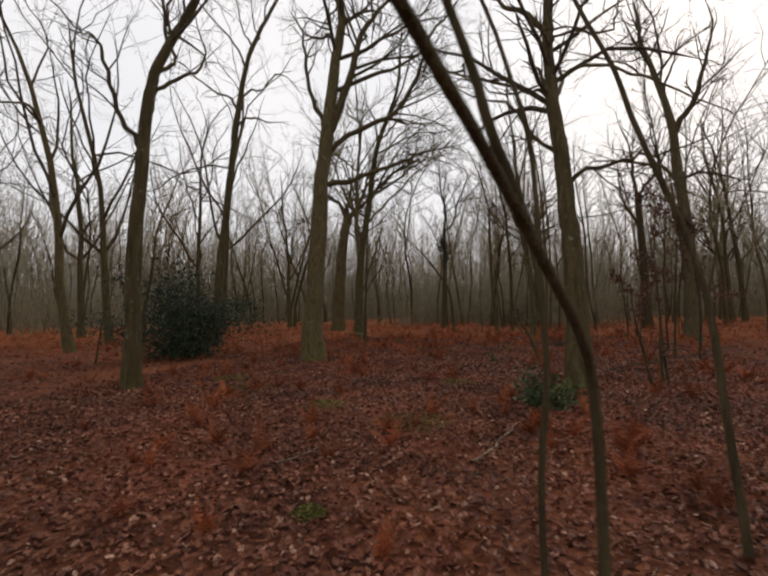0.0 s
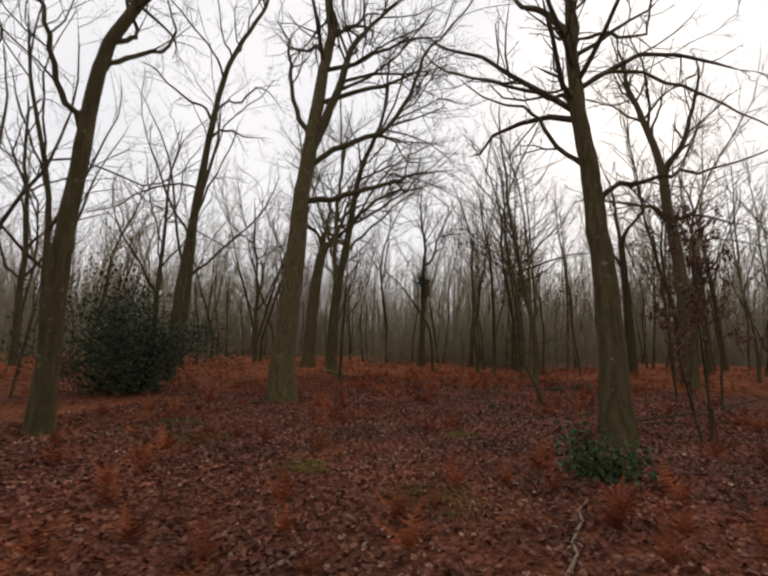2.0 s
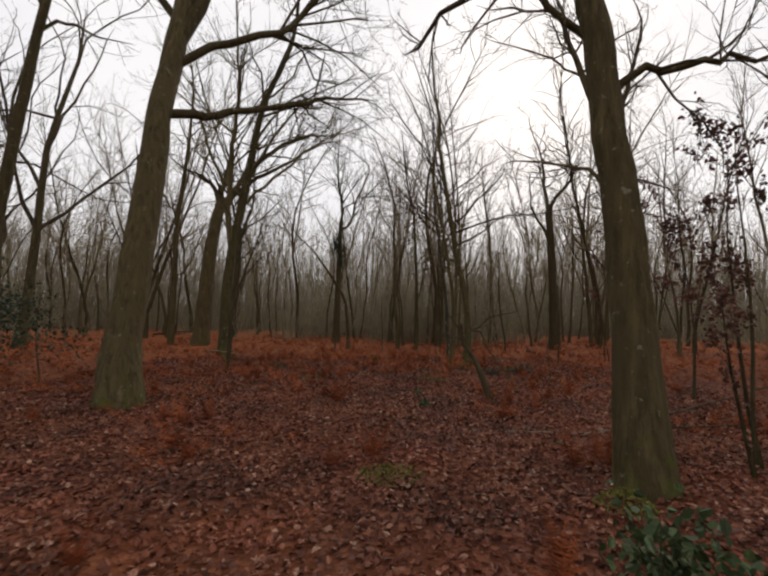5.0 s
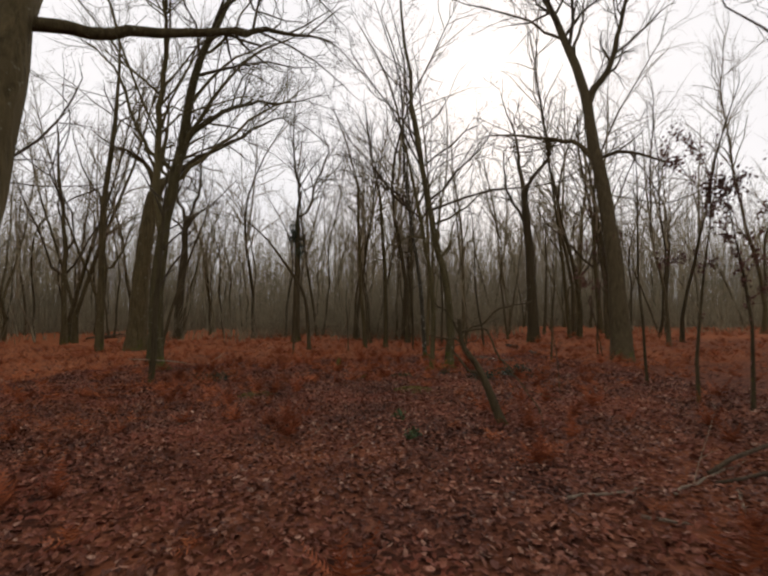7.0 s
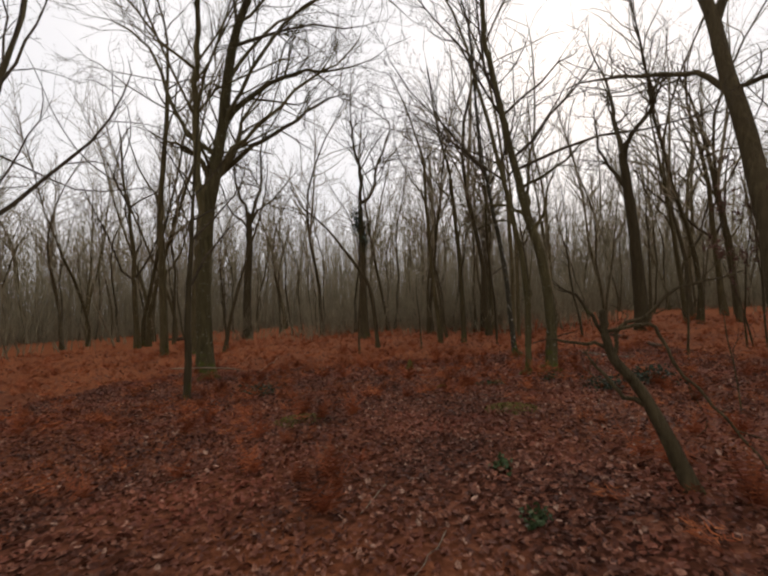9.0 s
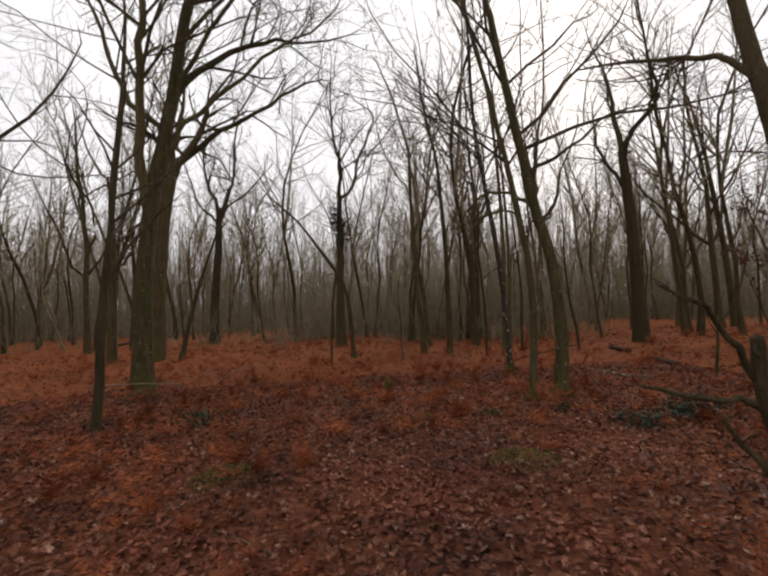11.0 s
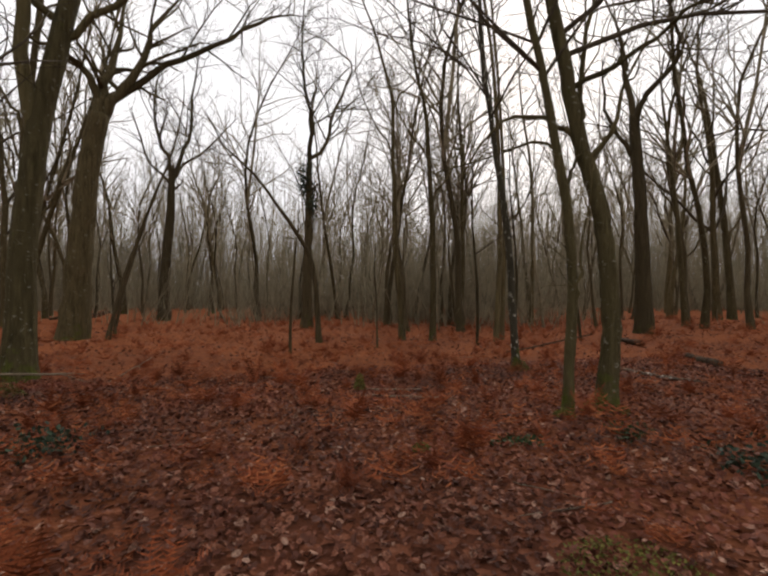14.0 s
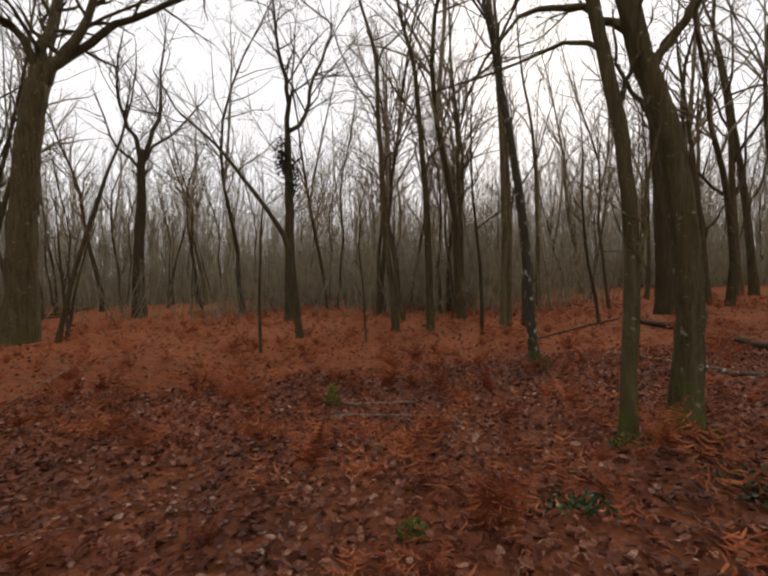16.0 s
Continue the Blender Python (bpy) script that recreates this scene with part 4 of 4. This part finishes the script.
leafy_bush("bramble", 3.26, 14.1, 0.3, 0.16, 90, 0.05, GREEN, "small green sprig among fallen leaves", "bramble", 90, 6)
leafy_bush("bramble", 3.09, 13.1, 0.34, 0.16, 110, 0.05, GREEN, "small green sprig among fallen leaves", "bramble", 92, 6)
leafy_bush("bramble", 6.5, 17.1, 0.9, 0.25, 260, 0.055, HOLLY, "straggling dark bramble on brown leaves", "bramble", 93, 8)
leafy_bush("bramble", 0.6, 19.4, 1.2, 0.25, 260, 0.055, HOLLY, "straggling dark bramble on brown leaves", "bramble", 86, 8)
leafy_bush("beech_sapling", 8.3, 12.9, 2.4, 6.2, 1500, 0.06, COPPER, "young beech still holding withered copper leaves", "sapling", 87, 2, 0.12, True)
leafy_bush("beech_sapling", 5.2, 8.95, 1.9, 4.6, 1300, 0.06, COPPER, "young beech still holding withered copper leaves", "sapling", 89, 3, 0.14, True)
leafy_bush("beech_sapling", 13.5, 20.5, 2.0, 5.0, 800, 0.07, COPPER, "young beech still holding withered copper leaves", "sapling", 88, 3, 0.12, True)


def moss_mound(x, y, wid, hgt, seed, label="bright yellow-green moss tuft on the litter"):
    rr = np.random.default_rng(seed)
    k = 900
    a, d = rr.uniform(0, 6.28, k), np.sqrt(rr.uniform(0, 1, k)) * wid
    c = np.stack([d * np.cos(a), d * np.sin(a), hgt * (1 - (d / wid) ** 2) * rr.uniform(0.5, 1.1, k) + 0.02], 1)
    w = unit(np.stack([rr.normal(0, 1.0, k), rr.normal(0, 1.0, k), np.ones(k) * 0.4], 1))
    nn = unit(np.cross(w, rr.normal(0, 1, (k, 3))))
    v, f = leaf_cloud(c, w, nn, rr.uniform(0.012, 0.03, k), rr.normal(0.1, 0.1, k), 0.3)
    me = build_mesh("moss_clump", v.tolist(), f.tolist())
    me.materials.append(MOSS)
    ob = new("moss_clump", me)
    ob.location = (x, y, float(hill(x, y)))
    return tagged(ob, label, "moss", kind="stuff")


for i, (x, y, w, h) in enumerate([(-3.4, 10.2, 0.5, 0.1), (4.0, 21.2, 0.1, 0.24), (3.98, 18.4, 0.09, 0.06), (5.98, 19.0, 0.13, 0.08), (6.36, 18.98, 0.14, 0.15), (6.68, 18.86, 0.1, 0.08), (3.2, 8.4, 0.25, 0.14), (-2.0, 13.7, 0.28, 0.2), (-0.9, 21.8, 0.3, 0.2), (-0.6, 3.6, 0.14, 0.06), (7.25, 22.0, 0.2, 0.2), (0.35, 6.3, 0.55, 0.05), (-2.7, 9.0, 0.6, 0.06), (-1.0, 7.4, 0.4, 0.05), (1.5, 9.6, 0.35, 0.04), (4.4, 16.3, 0.4, 0.05), (1.4, 16.6, 0.4, 0.05)]):
    moss_mound(x, y, w, h, 100 + i, "thin olive moss spread over leaf litter" if w > 0.34 else "bright yellow-green moss tuft on the litter")


def lying(name, a, b, girth, mat, label, category, seed, twigs=0.0, lift=0.0):
    """A branch or log that lies on the litter from a to b."""
    rr = np.random.default_rng(seed)
    n = 9
    t = np.linspace(0, 1, n)
    p = np.stack([a[0] + (b[0] - a[0]) * t, a[1] + (b[1] - a[1]) * t, np.zeros(n)], 1)
    p[:, :2] += rr.normal(0, 0.012 * np.hypot(b[0] - a[0], b[1] - a[1]), (n, 2))
    p[:, 2] = hill(p[:, 0], p[:, 1]) + girth * 0.4 + 0.02 + lift * t
    o = p[0].copy(); o[2] = float(hill(o[0], o[1]))
    root = new(name); root.location = o
    tagged(root, label, category)
    tb = Tubes()
    e = p - o
    e = np.vstack([e[:1] - (e[1] - e[0]) * 0.01, e])
    tb.add(e, np.r_[0.002, np.linspace(girth / 2, girth * 0.3, n)], 9, 0.06)
    part("wood", tb, mat, root)
    if twigs:
        tb = Tubes()
        sprout(tb, rr, p - o, girth / 2, [(twigs, 0.35, 0.8, 3, 4), (2.0, 0.4, 0.7, 2, 3)], 0, 0.2)
        part("crown", tb, mat, root)
    return root


PALE = bark("pale_dead_birch", (0.06, 0.045, 0.03), (0.26, 0.205, 0.15), 0.0, (0.5, 0.45, 0.38), 3.0, 0.56)
lying("fallen_birch_log", (8.95, 21.85), (9.5, 20.1), 0.07, PALE, "pale fallen birch log lying on bracken", "log", 121)
lying("fallen_log", (12.75, 24.7), (13.4, 26.5), 0.16, ROTTEN, "dark rotting log on the woodland floor", "log", 122)
lying("fallen_log", (11.25, 21.3), (11.8, 22.6), 0.15, ROTTEN, "short dark log half sunk in bracken", "log", 123)
lying("fallen_log", (8.3, 24.3), (10.2, 23.4), 0.05, ROTTEN, "thin dark fallen stem behind a birch", "log", 124, 1.6, 0.5)
lying("fallen_branch", (3.95, 20.75), (5.15, 20.15), 0.035, DEADWOOD, "thin straight fallen branch among bracken", "branch", 125)
lying("fallen_branch", (4.05, 21.2), (5.0, 20.9), 0.03, DEADWOOD, "thin bleached stick on brown leaves", "branch", 126)
lying("fallen_branch", (3.45, 10.72), (4.16, 10.70), 0.03, DEADWOOD, "bleached crooked stick on brown leaves", "branch", 127, 1.0)
lying("fallen_branch", (4.43, 10.6), (6.0, 10.97), 0.026, DEADWOOD, "long thin stick on brown leaves", "branch", 128, 1.0)
lying("fallen_branch", (3.74, 10.29), (4.0, 10.08), 0.03, DEADWOOD, "short bleached stick on brown leaves", "branch", 134)
lying("fallen_branch", (5.05, 10.5), (4.54, 10.05), 0.02, DEADWOOD, "thin forked stick on brown leaves", "branch", 135, 0.8)
lying("fallen_branch", (5.2, 10.9), (8.6, 11.0), 0.045, ROTTEN, "long dark fallen bough behind an oak", "branch", 129, 0.3, 0.5)
lying("fallen_branch", (5.0, 10.6), (7.2, 10.3), 0.035, ROTTEN, "dark fallen bough on red-brown leaves", "branch", 130, 0.25, 0.15)
lying("fallen_branch", (0.9, 4.6), (1.9, 6.3), 0.03, DEADWOOD, "thin grey stick lying on leaf litter", "branch", 131, 0.5)
lying("fallen_branch", (-0.4, 23.5), (-1.7, 21.2), 0.04, DEADWOOD, "thin bleached branch propped in bracken", "branch", 132, 0.8, 0.4)
lying("fallen_log", (6.5, 45.0), (9.6, 46.0), 0.3, ROTTEN, "dark heap of fallen timber far in", "log", 133, 0.6, 0.4)
lying("fallen_log", (-7.6, 41.0), (-4.4, 41.6), 0.14, ROTTEN, "dark fallen bough in a far brush pile", "log", 137, 0.5, 0.5)
lying("fallen_log", (-6.8, 41.8), (-4.8, 40.4), 0.1, ROTTEN, "dark fallen bough in a far brush pile", "log", 138, 0.5, 0.3)
lying("fallen_branch", (0.2, 22.6), (0.75, 23.2), 0.022, DEADWOOD, "pale dead twig sticking up from bracken", "branch", 139, 1.0, 0.35)
for i in range(26):
    rr = np.random.default_rng(300 + i)
    y = rr.uniform(3.5, 24); x = 0.2 * y + rr.normal(0, 3.5)
    a = rr.uniform(0, 6.28); L = rr.uniform(0.3, 0.9)
    lying("twig", (x, y), (x + L * math.cos(a), y + L * math.sin(a)), rr.uniform(0.008, 0.018), DEADWOOD, "thin dry twig on leaf litter", "twig", 300 + i)


def sapling(x, y, hgt, lean, girth, seed, label):
    rr = np.random.default_rng(seed)
    root = thing("sapling", x, y, label, "sapling", "thin saplings")
    tb = Tubes()
    q = wander(rr, (0, 0, -0.1), (lean, 0.05, 1), hgt, 8, 0.06, 0.04)
    tb.add(q, np.linspace(girth / 2, 0.006, len(q)), 6)
    part("stem", tb, DARK, root)
    tb = Tubes()
    sprout(tb, rr, q, girth / 2, [(1.6, 0.3, 0.7, 3, 4), (2.4, 0.4, 0.6, 2, 3)], 0, 0.3)
    part("crown", tb, TWIG, root)


for i, (x, y, h, ln, g) in enumerate([(3.25, 25.7, 4.0, 0.05, 0.09), (-0.85, 19.4, 6.5, 0.12, 0.16), (10.3, 19.4, 3.2, -0.05, 0.07), (6.9, 28.0, 5, 0.02, 0.1), (9.4, 15.2, 6, -0.08, 0.07), (7.04, 15.1, 1.7, 0.02, 0.02), (-2.1, 31.0, 5, 0.2, 0.1), (-1.9, 30.8, 4.5, -0.1, 0.1), (8.4, 26.0, 7, 0.0, 0.1), (10.5, 27.5, 8, 0.05, 0.12), (12.2, 26.5, 7, -0.06, 0.1), (5.6, 26.3, 3, 0.02, 0.06), (-4.3, 16.2, 2.2, 0.0, 0.04), (-8.5, 13.5, 4.0, 0.1, 0.06)]):
    sapling(x, y, h, ln, g, 400 + i, "thin bare sapling rising from the litter")


def ivy(x, y, z0, z1, wid, seed):
    """Ivy leaves clinging round a trunk."""
    rr = np.random.default_rng(seed)
    k = 900
    clump = rr.integers(0, 9, k)
    ca, cz = rr.uniform(0, 6.28, 9), z0 + (z1 - z0) * rr.uniform(0, 1, 9) ** 0.6
    a, z = ca[clump] + rr.normal(0, 0.7, k), cz[clump] + rr.normal(0, 0.22, k)
    d = wid * (0.5 + 0.8 * rr.uniform(0, 1, k) ** 2) * (0.6 + 0.7 * (z - z0) / (z1 - z0))
    c = np.stack([d * np.cos(a), d * np.sin(a), z], 1)
    w = unit(rr.normal(0, 1, (k, 3)) + np.array([0, 0, -0.6]))
    nn = unit(np.cross(w, rr.normal(0, 1, (k, 3))))
    v, f = leaf_cloud(c, w, nn, rr.uniform(0.06, 0.12, k), rr.normal(0.1, 0.1, k))
    me = build_mesh("ivy", v.tolist(), f.tolist())
    me.materials.append(HOLLY)
    ob = new("ivy", me)
    ob.location = (x, y, float(hill(x, y)))
    return tagged(ob, "dark evergreen ivy wrapped round a tree trunk", "ivy", kind="stuff")


ivy(4.5, 33.6, 3.3, 6.6, 0.34, 91)
